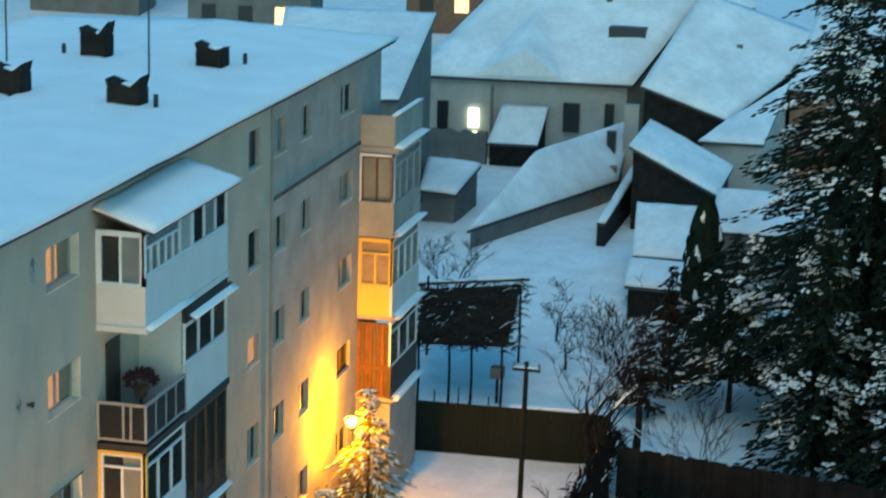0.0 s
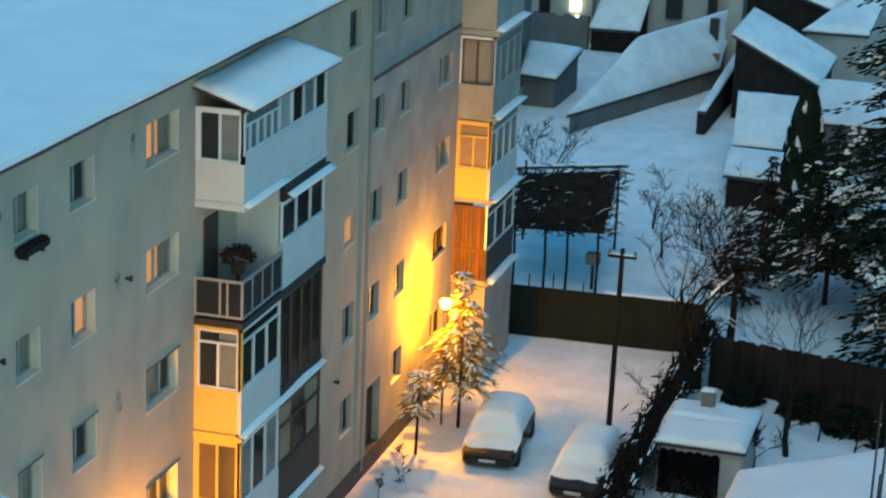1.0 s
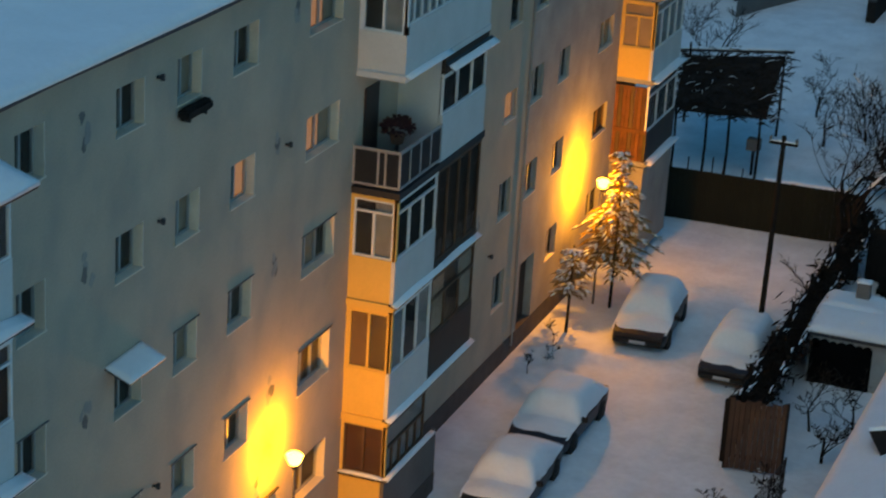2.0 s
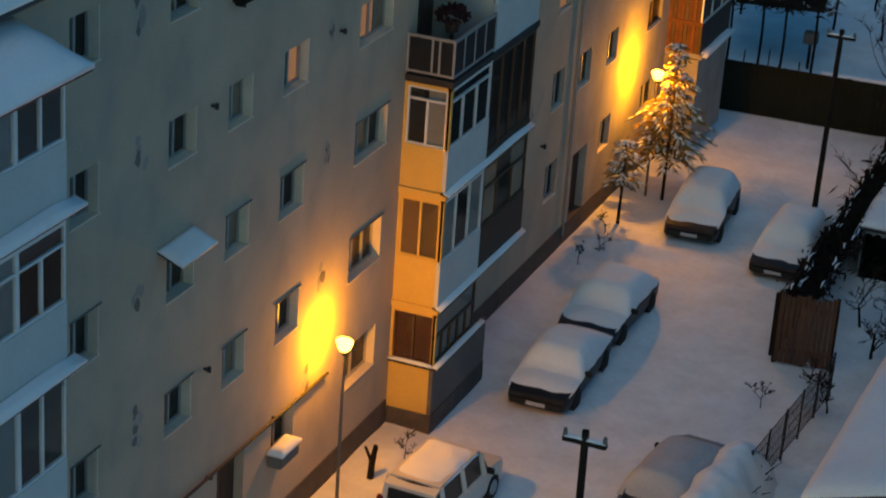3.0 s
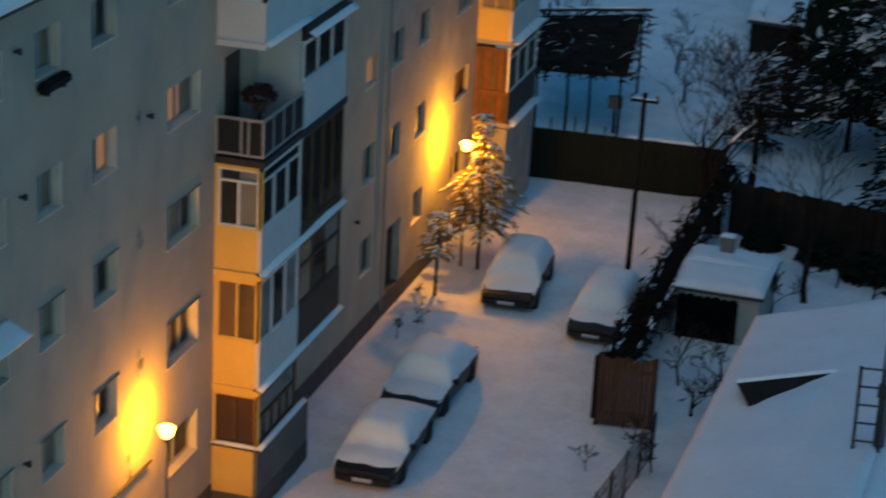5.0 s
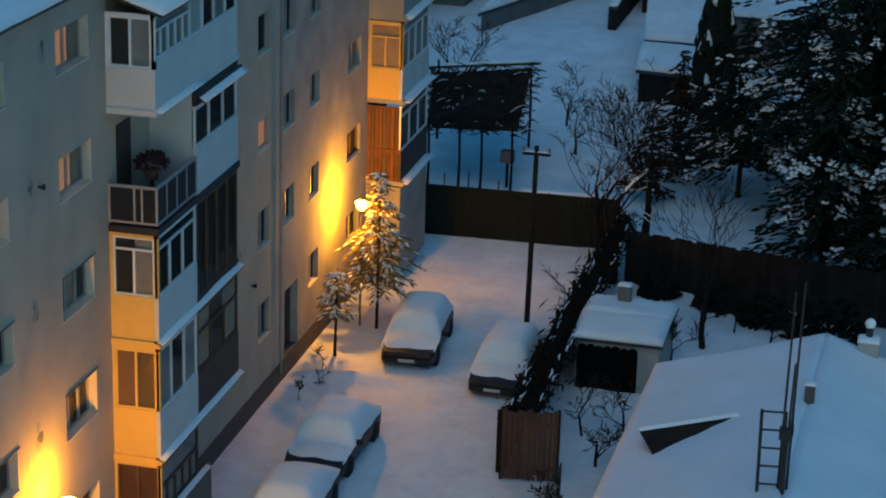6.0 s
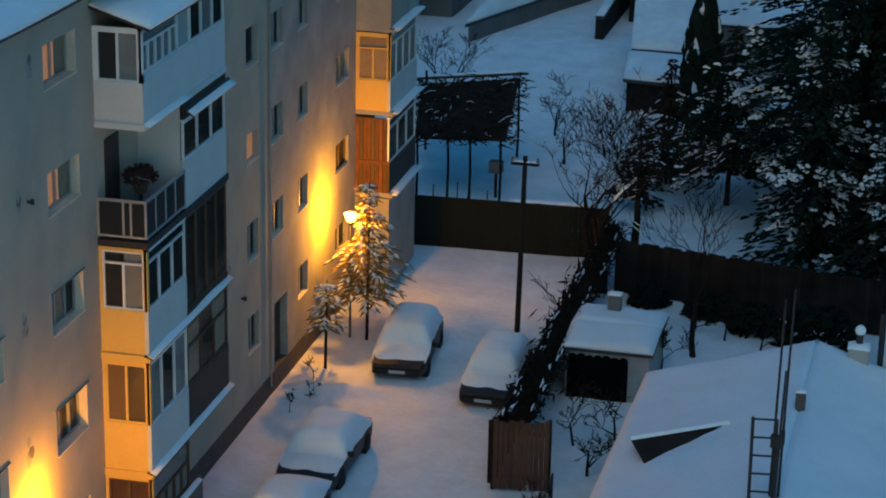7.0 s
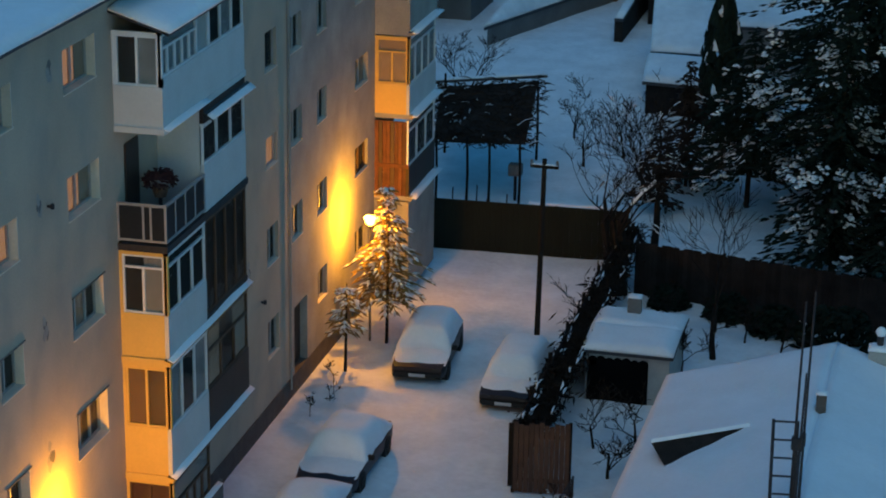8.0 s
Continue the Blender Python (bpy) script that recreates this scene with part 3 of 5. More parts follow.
def far_stack(y0, y1):
    fx = BX + 0.1
    for za, zb in ((11.7, 11.88), (8.95, 9.1), (6.2, 6.35), (3.45, 3.6)):
        part("balcony_slab", box(0.0, fx, y0, y1, za, zb), OLDPLASTER, block)
    for z in (11.95, 9.12, 6.37, 3.62):
        part("ledge_snow", snow_slab([(BX - 0.05, y0, z - 0.06), (BX - 0.05, y1 + 0.1, z - 0.06), (fx + 0.15, y1 + 0.1, z - 0.1), (fx + 0.15, y0, z - 0.1)], 0.1, 8, 0.03), SNOW, block)
    for r in ((0.0, BX - 0.002, y0, y0 + 0.1, 11.9, 12.9), (BX - 0.08, BX, y0 + 0.102, y1, 11.9, 12.9)):
        part("parapet", box(*r), OLDPLASTER, block)
    part("ledge_snow", snow_slab([(BX - 0.12, y0, 12.9), (BX - 0.12, y1, 12.9), (BX + 0.04, y1, 12.9), (BX + 0.04, y0, 12.9)], 0.08, 8, 0.03), SNOW, block)
    enclosed(y0, y1, 9.1, 11.65, 10.1, OLDPLASTER, WHITEWALL, [(y0, y1, 4, STEEL, GREYCURT, 10.0, 0.3, OLDPLASTER)], BROWN, OLDPLASTER)
    enclosed(y0, y1, 6.35, 8.9, 7.35, LAMPCREAM, WHITEWALL, [(y0, y1, 4, PVC, GREYCURT, 7.3, 0.3, WHITEWALL)], LAMPCREAM, CURTAIN, transom=0.4)
    enclosed(y0, y1, 3.6, 6.15, 5.35, WARMWOOD, BROWN, [(y0, y1, 3, PVC, ROOMSHADE, 4.6, 0.3, BROWNPANEL)], end=False)
    for k in range(8):
        a = (BX - 0.1) * k / 8
        part("board", box(a + 0.006, a + (BX - 0.1) / 8 - 0.006, y0 + 0.01 * (k % 3), y0 + 0.06, 3.6, 6.1), WARMWOOD if k not in (1, 4) else BROWN, block)
    part("board", box(0.0, BX, y0 - 0.03, y0 - 0.002, 4.55, 4.68), WARMWOOD, block)
    part("end_wall", box(0.0, BX, y0, y1, 0.3, 3.4), OLDPLASTER, block)


far_stack(66.45, 70.0)


# ---- street lamps ----
def street_lamp(x, y, h, arm, power):
    lamp = tagged(empty("street_lamp", (x, y, ground_z(x, y) - 0.05)), "lit sodium street lamp on a slim pole beside the block", "street lamp", "street lamps")
    top = h - lamp.location.z
    part("post", tubes("post", [([(0, 0, 0), (0, 0, top * 0.6), (0.0, 0, top - 0.25), (arm * 0.5, 0, top - 0.05), (arm, 0, top)], [0.045, 0.04, 0.035, 0.03, 0.03])]), DIMWALL, lamp)
    bm = bmesh.new()
    bmesh.ops.create_uvsphere(bm, u_segments=16, v_segments=10, radius=0.175)
    for v in bm.verts:
        v.co.z *= 1.25 if v.co.z < 0 else 0.7
        v.co.x *= 1.0 + 0.25 * (v.co.z > 0)
    bmesh.ops.translate(bm, verts=bm.verts, vec=(arm, 0, top - 0.12))
    part("bulb", bm, SODIUM, lamp, "glowing orange globe").visible_shadow = False
    bm = bmesh.new()
    bmesh.ops.create_cone(bm, cap_ends=True, segments=16, radius1=0.045, radius2=0.085, depth=0.12)
    bmesh.ops.translate(bm, verts=bm.verts, vec=(arm, 0, top - 0.36))
    part("collar", bm, METAL, lamp, "dark cup under the globe")
    li = new("lamp_light", bpy.data.lights.new("lamp_light", "POINT"))
    li.data.energy, li.data.color, li.data.shadow_soft_size = power, (1.0, 0.345, 0.014), 0.14
    li.location = (x + arm - 0.14, y - 0.02, h - 0.02)
    return lamp


street_lamp(0.64, 40.22, 4.2, 0.0, 172)
street_lamp(0.94, 62.55, 4.15, 0.0, 265)

# ---- green fence, gate, side fences ----
def fence_run(name, p, q, n, z0, z1, material, label, category, thick=0.04, gap=0.004, jag=0.0, posts=True):
    """A fence of n boards between two ground points, with rails and posts."""
    a, b = Vector((*p, 0)), Vector((*q, 0))
    d = (b - a)
    L = d.length
    f = tagged(empty(name, (a.x, a.y, 0)), label, category)
    f.rotation_euler.z = math.atan2(d.y, d.x)
    w = L / n
    shared = {}
    for i in range(n):
        k = i % 5
        if k not in shared:
            h = z1 + jag * (random.random() - 0.5)
            bm = box(gap / 2, w - gap / 2, -thick / 2, thick / 2, z0, h, bevel=0.006)
            me = bpy.data.meshes.new("board")
            bm.to_mesh(me)
            bm.free()
            me.materials.append(material)
            shared[k] = me
        o = new("board", shared[k])
        o.parent = f
        o.location.x = i * w
    for z in (z0 + 0.3, z1 - 0.4):
        part("rail", box(0, L, thick / 2 + 0.002, thick / 2 + 0.06, z, z + 0.08), material, f)
    if posts:
        m = max(2, int(L / 2.4))
        for i in range(m + 1):
            part("post", box(L * i / m - 0.05, L * i / m + 0.05, thick / 2 + 0.062, thick / 2 + 0.16, -0.3, z1 + 0.04), BARK, f)
    return f


fence_run("fence", (0.1, 72.0), (7.5, 72.3), 37, 0.0, 1.85, GREEN, "dark green corrugated sheet fence closing the yard", "fence")
thing("fence_snow", snow_slab([(4.0, 72.2, 1.86), (7.3, 72.35, 1.86), (7.3, 72.6, 1.86), (4.0, 72.5, 1.86)], 0.05, 10, 0.04), SNOW, "thin snow lying on the fence top", "snow")
fence_run("plank_fence", (7.55, 53.2), (7.65, 71.9), 90, 0.05, 1.75, DARKWOOD, "dark weathered plank fence along the yard", "fence", jag=0.12)
gate = fence_run("gate", (7.6, 52.7), (9.08, 52.9), 11, 0.05, 2.0, GATEWOOD, "brown wooden board gate with uneven top", "gate", gap=0.008, jag=0.16)
fence_run("plank_fence", (8.3, 69.2), (17.2, 67.4), 60, 0.0, 1.8, DARKWOOD, "dark plank fence behind the small gardens", "fence", jag=0.1)


# ---- near low house with snowy roof ----
def gable_house(name, label, x0, x1, y0, y1, base, eave, ridge, wallmat, axis="y", over=0.35, snow=0.22, n=20, seed=0):
    h = tagged(empty(name, ((x0 + x1) / 2, (y0 + y1) / 2, base)), label, "house")
    w, d = (x1 - x0) / 2, (y1 - y0) / 2
    e, r = eave - base, ridge - base
    part("wall", box(-w + over, w - over, -d + over, d - over, -0.5, e - 0.05), wallmat, h)
    if axis == "y":
        part("gable", prism([(-w + over, e - 0.05), (w - over, e - 0.05), (0, r - 0.16)], "y", -d + over, d - over), wallmat, h)
        qs = [[(-w, -d, e), (-w, d, e), (0, d, r), (0, -d, r)], [(0, -d, r), (0, d, r), (w, d, e), (w, -d, e)]]
    else:
        part("gable", prism([(-d + over, e - 0.05), (d - over, e - 0.05), (0, r - 0.16)], "x", -w + over, w - over), wallmat, h)
        qs = [[(-w, -d, e), (w, -d, e), (w, 0, r), (-w, 0, r)], [(-w, 0, r), (w, 0, r), (w, d, e), (-w, d, e)]]
    for i, q in enumerate(qs):
        part("roof", slab(q, 0.1), ROOFEDGE, h)
        part("roof_snow", snow_slab([Vector(p) + Vector((0, 0, 0.005)) for p in q], snow, n, 0.06, seed + i), SNOW, h)
    return h


near_house = gable_house("low_house", "low house with thick snow on its shallow roof", 11.15, 20.05, 40.4, 54.8, 0.0, 2.86, 4.3, HOUSEWALL, n=40)
near_house.rotation_euler.z = radians(-1.2)


# ---- trees ----
def spruce(x, y, h, r, seed, label, low=0.08, dens=1.0, snowy=0.5, clump=1.0, needles=None, thr=0.31):
    rnd = random.Random(seed)
    base = ground_z(x, y) - 0.1
    t = tagged(empty("spruce_tree", (x, y, base)), label, "tree", "spruce trees")
    part("trunk", tubes("trunk", [([(0, 0, 0), (0.03, 0.02, h * 0.5), (0, 0, h * 0.97)], [h * 0.016, h * 0.01, 0.02])], 7), BARK, t)
    nv, nf, sv, sf = [], [], [], []

    def blob(vs, fs, c, d, L, w, th):
        d = d.normalized()
        u = d.cross(Vector((0, 0, 1))).normalized()
        k = len(vs)
        up = u.cross(d)
        j = [rnd.uniform(0.7, 1.3) for _ in range(4)]
        vs += [c - d * L * 0.5, c + u * w * j[0] + d * L * 0.05, c + up * th * j[1], c - u * w * j[2] + d * L * 0.05, c - up * th * j[3], c + d * L * 0.5]
        fs += [(k, k + 1, k + 2), (k, k + 2, k + 3), (k, k + 3, k + 4), (k, k + 4, k + 1), (k + 5, k + 2, k + 1), (k + 5, k + 3, k + 2), (k + 5, k + 4, k + 3), (k + 5, k + 1, k + 4)]
    levels = int(h * 3.2 * dens)
    for i in range(levels):
        f = low + (1 - low) * (i + rnd.random()) / levels
        z = h * f
        reach = r * (1 - f) ** 0.8 * rnd.uniform(0.6, 1.12) + 0.12
        for b in range(5):
            a = rnd.uniform(0, 2 * math.pi)
            d = Vector((math.cos(a), math.sin(a), 0))
            n = max(3, int(reach * 5.0 / clump))
            for s in range(n):
                q = (s + 0.6) / n
                droop = -0.32 * reach * q * q + 0.12 * reach * q
                c = d * reach * q + Vector((rnd.uniform(-.12, .12), rnd.uniform(-.12, .12), z + droop + rnd.uniform(-.08, .08)))
                side = d.cross(Vector((0, 0, 1))) * rnd.uniform(-0.9, 0.9)
                L = clump * rnd.uniform(0.45, 0.85) * (0.6 + 0.45 * reach / r)
                blob(nv, nf, c, d + side + Vector((0, 0, -0.35)), L, L * 0.2, L * 0.11)
                if q > 0.35 and rnd.random() < snowy * (0.6 + q) and noise.noise(Vector((c.x, c.y, c.z * 1.4)) * 0.5 / clump + Vector((seed, 0, 0))) > thr:
                    for _ in range(3):
                        o = Vector((rnd.uniform(-0.3, 0.3), rnd.uniform(-0.3, 0.3), rnd.uniform(0.0, 0.16))) * L
                        blob(sv, sf, c + o + Vector((0, 0, L * 0.1)), d + side * rnd.uniform(-0.5, 1) + Vector((0, 0, -0.2)), L * rnd.uniform(0.3, 0.6), L * rnd.uniform(0.13, 0.26), L * 0.13)
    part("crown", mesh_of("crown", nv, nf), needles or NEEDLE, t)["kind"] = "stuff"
    if sv:
        part("snow", mesh_of("snow", sv, sf), SNOW, t, "clumps of snow on the branches", smooth=True)["kind"] = "stuff"
    return t


def garden_fir(x, y, h, r, low, seed, label, whorls=13, boughs=7, snowy=0.75, clear=None):
    """A young fir: a clear stem, whorls of drooping boughs with side twigs, and snow lying along them."""
    rnd = random.Random(seed)
    t = tagged(empty("fir_tree", (x, y, ground_z(x, y) - 0.1)), label, "tree", "young firs")
    part("trunk", tubes("trunk", [([(0, 0, 0), (0.03, 0.02, h * 0.5), (0.05, 0, h)], [0.055, 0.04, 0.012])], 7), BARK, t)
    nv, nf, sv, sf = [], [], [], []

    def sprig(vs, fs, a, b, w, th):
        d = (b - a).normalized()
        u = d.cross(Vector((0, 0, 1))).normalized() * w
        up = u.cross(d).normalized() * th
        m, k = a.lerp(b, 0.45), len(vs)
        vs += [a, m + u, m + up, m - u, m - up * 0.6, b]
        fs += [(k, k + 1, k + 2), (k, k + 2, k + 3), (k, k + 3, k + 4), (k, k + 4, k + 1), (k + 5, k + 2, k + 1), (k + 5, k + 3, k + 2), (k + 5, k + 4, k + 3), (k + 5, k + 1, k + 4)]
    for i in range(whorls):
        f = (i + 0.5) / whorls
        z = h * (low + (0.985 - low) * f)
        turn = rnd.uniform(0, 6.283)
        for b in range(boughs if f < 0.8 else boughs - 2):
            a = turn + 6.283 * b / boughs + rnd.uniform(-0.25, 0.25)
            L = r * (0.14 + 0.95 * (1 - f) ** 0.9) * rnd.uniform(0.62, 1.15) * (0.6 + 0.4 * min(1, f / 0.25))
            d, side = Vector((math.cos(a), math.sin(a), 0)), Vector((-math.sin(a), math.cos(a), 0))
            base = Vector((0, 0, z + rnd.uniform(-0.06, 0.06)))
            if clear and (base + d * L - Vector(clear)).length < 0.75 and d.dot(Vector(clear)) > 0:
                L *= 0.4
            rise, sag = rnd.uniform(0.1, 0.3), rnd.uniform(0.35, 0.6)
            n = max(3, int(L / 0.17))
            last = base
            for s in range(1, n + 1):
                q = s / n
                p = base + d * L * q + Vector((0, 0, L * (rise * q - sag * q * q)))
                sprig(nv, nf, last - (p - last) * 0.2, p, 0.035, 0.03)
                if s > 1 or L < 0.5:
                    for sg in (-1, 1):
                        reach = rnd.uniform(0.16, 0.34) * (1.1 - 0.5 * q)
                        tip = p + side * sg * reach + d * reach * 0.75 + Vector((0, 0, -0.1 * rnd.random() * reach * 4))
                        sprig(nv, nf, last, tip, 0.045, 0.03)
                        if rnd.random() < snowy * 0.7:
                            o = Vector((0, 0, 0.03))
                            sprig(sv, sf, last.lerp(tip, 0.15) + o, tip + o, 0.05, 0.035)
                    if rnd.random() < snowy:
                        o = Vector((0, 0, 0.045))
                        sprig(sv, sf, last + o, p + o + d * 0.06, rnd.uniform(0.05, 0.1), rnd.uniform(0.04, 0.07))
                last = p
    part("crown", mesh_of("crown", nv, nf), LAMPFIR, t)["kind"] = "stuff"
    part("snow", mesh_of("snow", sv, sf), SNOW, t, "snow lying along the boughs", smooth=True)["kind"] = "stuff"
    return t


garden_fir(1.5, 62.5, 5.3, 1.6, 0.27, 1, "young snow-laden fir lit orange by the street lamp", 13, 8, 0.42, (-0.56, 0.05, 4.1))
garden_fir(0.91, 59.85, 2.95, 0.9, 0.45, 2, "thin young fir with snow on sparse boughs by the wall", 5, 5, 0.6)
for x, y, h, r, s, lo in ((16.0, 77.0, 27.0, 6.8, 3, 0.1), (10.9, 79.8, 7.0, 3.4, 4, 0.2), (19.3, 72.5, 20.0, 4.8, 5, 0.03), (14.6, 72.6, 9.5, 2.9, 6, 0.08), (14.0, 85.0, 17.0, 4.2, 7, 0.06), (20.0, 84.0, 24.0, 6.0, 8, 0.06), (17.2, 70.6, 7.5, 2.6, 9, 0.05)):
    spruce(x, y, h, r, s, "tall dark spruce with snow clumps on its branches", lo, 2.3, 0.9, 0.62)

spruce(8.3, 82.0, 5.0, 1.9, 21, "brownish conifer bush beside the garden", 0.1, 2.5, 0.12, 0.6, VINE, 0.3)
spruce(7.7, 78.5, 3.6, 1.3, 22, "brownish conifer bush beside the garden", 0.1, 2.5, 0.12, 0.5, VINE, 0.3)


def thuja(x, y, h, r, seed):
    rnd = random.Random(seed)
    t = tagged(empty("thuja", (x, y, ground_z(x, y))), "slender dark columnar thuja dusted with snow", "tree")
    part("trunk", tubes("trunk", [([(0, 0, -0.2), (0, 0, h * 0.9)], [0.1, 0.03])]), BARK, t)
    vs, fs, sv, sf = [], [], [], []
    for i in range(900):
        f = rnd.random() ** 0.8
        a = rnd.uniform(0, 6.283)
        rr = r * math.sin(math.pi * min(0.98, 0.12 + f * 0.86)) ** 0.6 * rnd.uniform(0.75, 1.05)
        c = Vector((rr * math.cos(a), rr * math.sin(a), 0.2 + f * (h - 0.2)))
        tgt, tf = (sv, sf) if rnd.random() < 0.03 else (vs, fs)
        k, w = len(tgt), rnd.uniform(0.1, 0.2)
        u = Vector((-math.sin(a), math.cos(a), 0)) * w
        o = Vector((math.cos(a), math.sin(a), 0)) * w * 0.6
        tgt += [c - u, c + u, c + o, c + Vector((0, 0, w * 2.2)), c - Vector((0, 0, w))]
        tf += [(k, k + 2, k + 3), (k + 2, k + 1, k + 3), (k + 2, k, k + 4), (k + 1, k + 2, k + 4), (k + 1, k, k + 3)]
    part("crown", mesh_of("crown", vs, fs), NEEDLE, t)["kind"] = "stuff"
    part("snow", mesh_of("snow", sv, sf), SNOW, t)["kind"] = "stuff"


thuja(9.05, 86.0, 6.6, 0.85, 1)


def bare_tree(name, x, y, h, seed, label, spread=0.5, depth=5, thick=0.022, snow=True, lean=(0, 0), category="tree"):
    rnd = random.Random(seed)
    t = tagged(empty(name, (x, y, ground_z(x, y) - 0.1)), label, category)
    rows, snows = [], []

    def grow(p, d, L, r, lev):
        pts, rad = [p.copy()], [r]
        q = p.copy()
        for k in range(3):
            d = (d + Vector((rnd.uniform(-1, 1), rnd.uniform(-1, 1), rnd.uniform(-0.3, 0.6))) * 0.16).normalized()
            q = q + d * L / 3
            pts.append(q.copy())
            rad.append(r * (1 - 0.14 * (k + 1)))
        rows.append((pts, rad))
        if snow and lev >= 1 and abs(d.z) < 0.75 and rnd.random() < 0.15:
            snows.append(([a + Vector((0, 0, r * 0.8 + 0.006)) for a in pts[1:]], [max(0.012, r * 0.7)] * 3))
        if lev < depth:
            for _ in range(rnd.choice((2, 3, 3))):
                k = rnd.choice((1, 2, 3, 3))
                nd = (d + Vector((rnd.uniform(-1, 1), rnd.uniform(-1, 1), rnd.uniform(-0.35, 0.7))) * spread * 1.5).normalized()
                grow(pts[k], nd, L * rnd.uniform(0.6, 0.82), max(0.011, rad[k] * 0.66), lev + 1)
    grow(Vector((0, 0, 0)), Vector((lean[0], lean[1], 1)).normalized(), h * 0.36, h * thick, 0)
    part("trunk", tubes("trunk", rows[:1], 6), BARK, t)
    part("crown", tubes("crown", rows[1:], 3), BARK, t)["kind"] = "stuff"
    if snows:
        part("snow", tubes("snow", snows, 4), SNOW, t)["kind"] = "stuff"
    return t


bare_tree("bare_tree", 7.9, 69.0, 7.6, 11, "leafless tree with thin dark twigs beside the fence", 0.6, 6, 0.03)
bare_tree("bare_tree", 7.2, 70.4, 6.0, 12, "leafless tree with thin dark twigs beside the fence", 0.6, 6, 0.03)
bare_tree("bare_tree", 8.4, 72.6, 6.5, 19, "leafless tree with thin dark twigs beside the fence", 0.6, 6, 0.028)
bare_tree("bare_tree", 7.35, 64.5, 2.6, 13, "pruned leafless tree with knotty limbs", 0.5, 4, 0.03)
bare_tree("bare_tree", 11.6, 63.9, 5.2, 14, "leafless garden tree in the snow", 0.5, 5)
bare_tree("bare_tree", -1.8, 88.0, 4.4, 15, "leafless tree behind the vine arbour", 0.7, 5)
for i, (x, y, h) in enumerate(((9.9, 54.3, 2.5), (9.2, 56.2, 2.2), (10.3, 56.8, 2.2), (10.9, 61.8, 2.0), (9.7, 66.5, 2.0), (12.4, 65.5, 1.8), (11.4, 66.2, 1.6), (13.6, 64.8, 1.8), (4.0, 83.5, 3.0), (5.4, 85.0, 3.2), (6.4, 83.0, 3.0), (3.0, 87.0, 2.8), (7.2, 80.0, 3.0), (-3.0, 91.0, 2.6), (9.6, 50.5, 1.6))):
    bare_tree("shrub", x, y, h, 30 + i, "leafless garden shrub with snow on its twigs", 0.75, 5, 0.022, snow=y > 75, category="shrub")

# dark evergreen hedge in front of the inner fence
rnd = random.Random(5)
for hx, hy, w in ((13.2, 66.6, 0.9), (15.3, 65.6, 1.4), (11.6, 67.6, 0.8), (9.6, 68.2, 0.7)):
    t = tagged(empty("evergreen_bush", (hx, hy, 0)), "low dark evergreen bush beside the plank fence", "shrub", "evergreen bushes")
    vs, fs = [], []
    for i in range(420):
        a, f = rnd.uniform(0, 6.283), rnd.random()
        rr = w * rnd.uniform(0.5, 1) * math.cos(f * 1.3) ** 0.5
        c = Vector((rr * math.cos(a), rr * 0.7 * math.sin(a), f * 0.95 * w))
        k, u = len(vs), Vector((rnd.uniform(-1, 1), rnd.uniform(-1, 1), rnd.uniform(-1, 1))).normalized() * 0.2
        v = u.orthogonal().normalized() * 0.1
        vs += [c - u, c + v, c - v, c + u, c + u.cross(v).normalized() * 0.08]
        fs += [(k, k + 1, k + 4), (k, k + 4, k + 2), (k + 3, k + 4, k + 1), (k + 3, k + 2, k + 4)]
    part("leaves", mesh_of("leaves", vs, fs), NEEDLE, t)["kind"] = "stuff"


# ---- houses beyond the gardens ----
def roofed(name, label, quad, base, wallmat, inset=0.3, snow=0.25, n=16, seed=0, thick=0.14):
    """A building whose visible roof plane has the four given corners: front left, front right, back right, back left."""
    q = [Vector(p) for p in quad]
    c = sum(q, Vector()) / 4
    h = tagged(empty(name, (c.x, c.y, base)), label, "house")
    loc = [p - Vector((c.x, c.y, base)) for p in q]
    ins = [p - Vector((p.x, p.y, 0)).normalized() * inset for p in loc]
    vs = [(p.x, p.y, -0.6) for p in ins] + [(p.x, p.y, p.z - thick - 0.01) for p in ins]
    part("wall", mesh_of("wall", vs, [(3, 2, 1, 0), (4, 5, 6, 7), (0, 1, 5, 4), (1, 2, 6, 5), (2, 3, 7, 6), (3, 0, 4, 7)]), wallmat, h)
    vr = [tuple(p) for p in loc] + [(p.x, p.y, p.z - thick) for p in loc]
    part("roof", mesh_of("roof", vr, [(7, 6, 5, 4), (0, 1, 2, 3), (0, 4, 5, 1), (1, 5, 6, 2), (2, 6, 7, 3), (3, 7, 4, 0)]), ROOFEDGE, h)
    part("roof_snow", snow_slab([p + Vector((0, 0, 0.004)) for p in loc], snow, n, 0.07, seed), ROOFSNOW, h)
    return h


def local_box(h, name, x0, x1, y0, y1, z0, z1, material, label=""):
    l = h.location
    return part(name, box(x0 - l.x, x1 - l.x, y0 - l.y, y1 - l.y, z0 - l.z, z1 - l.z), material, h, label)


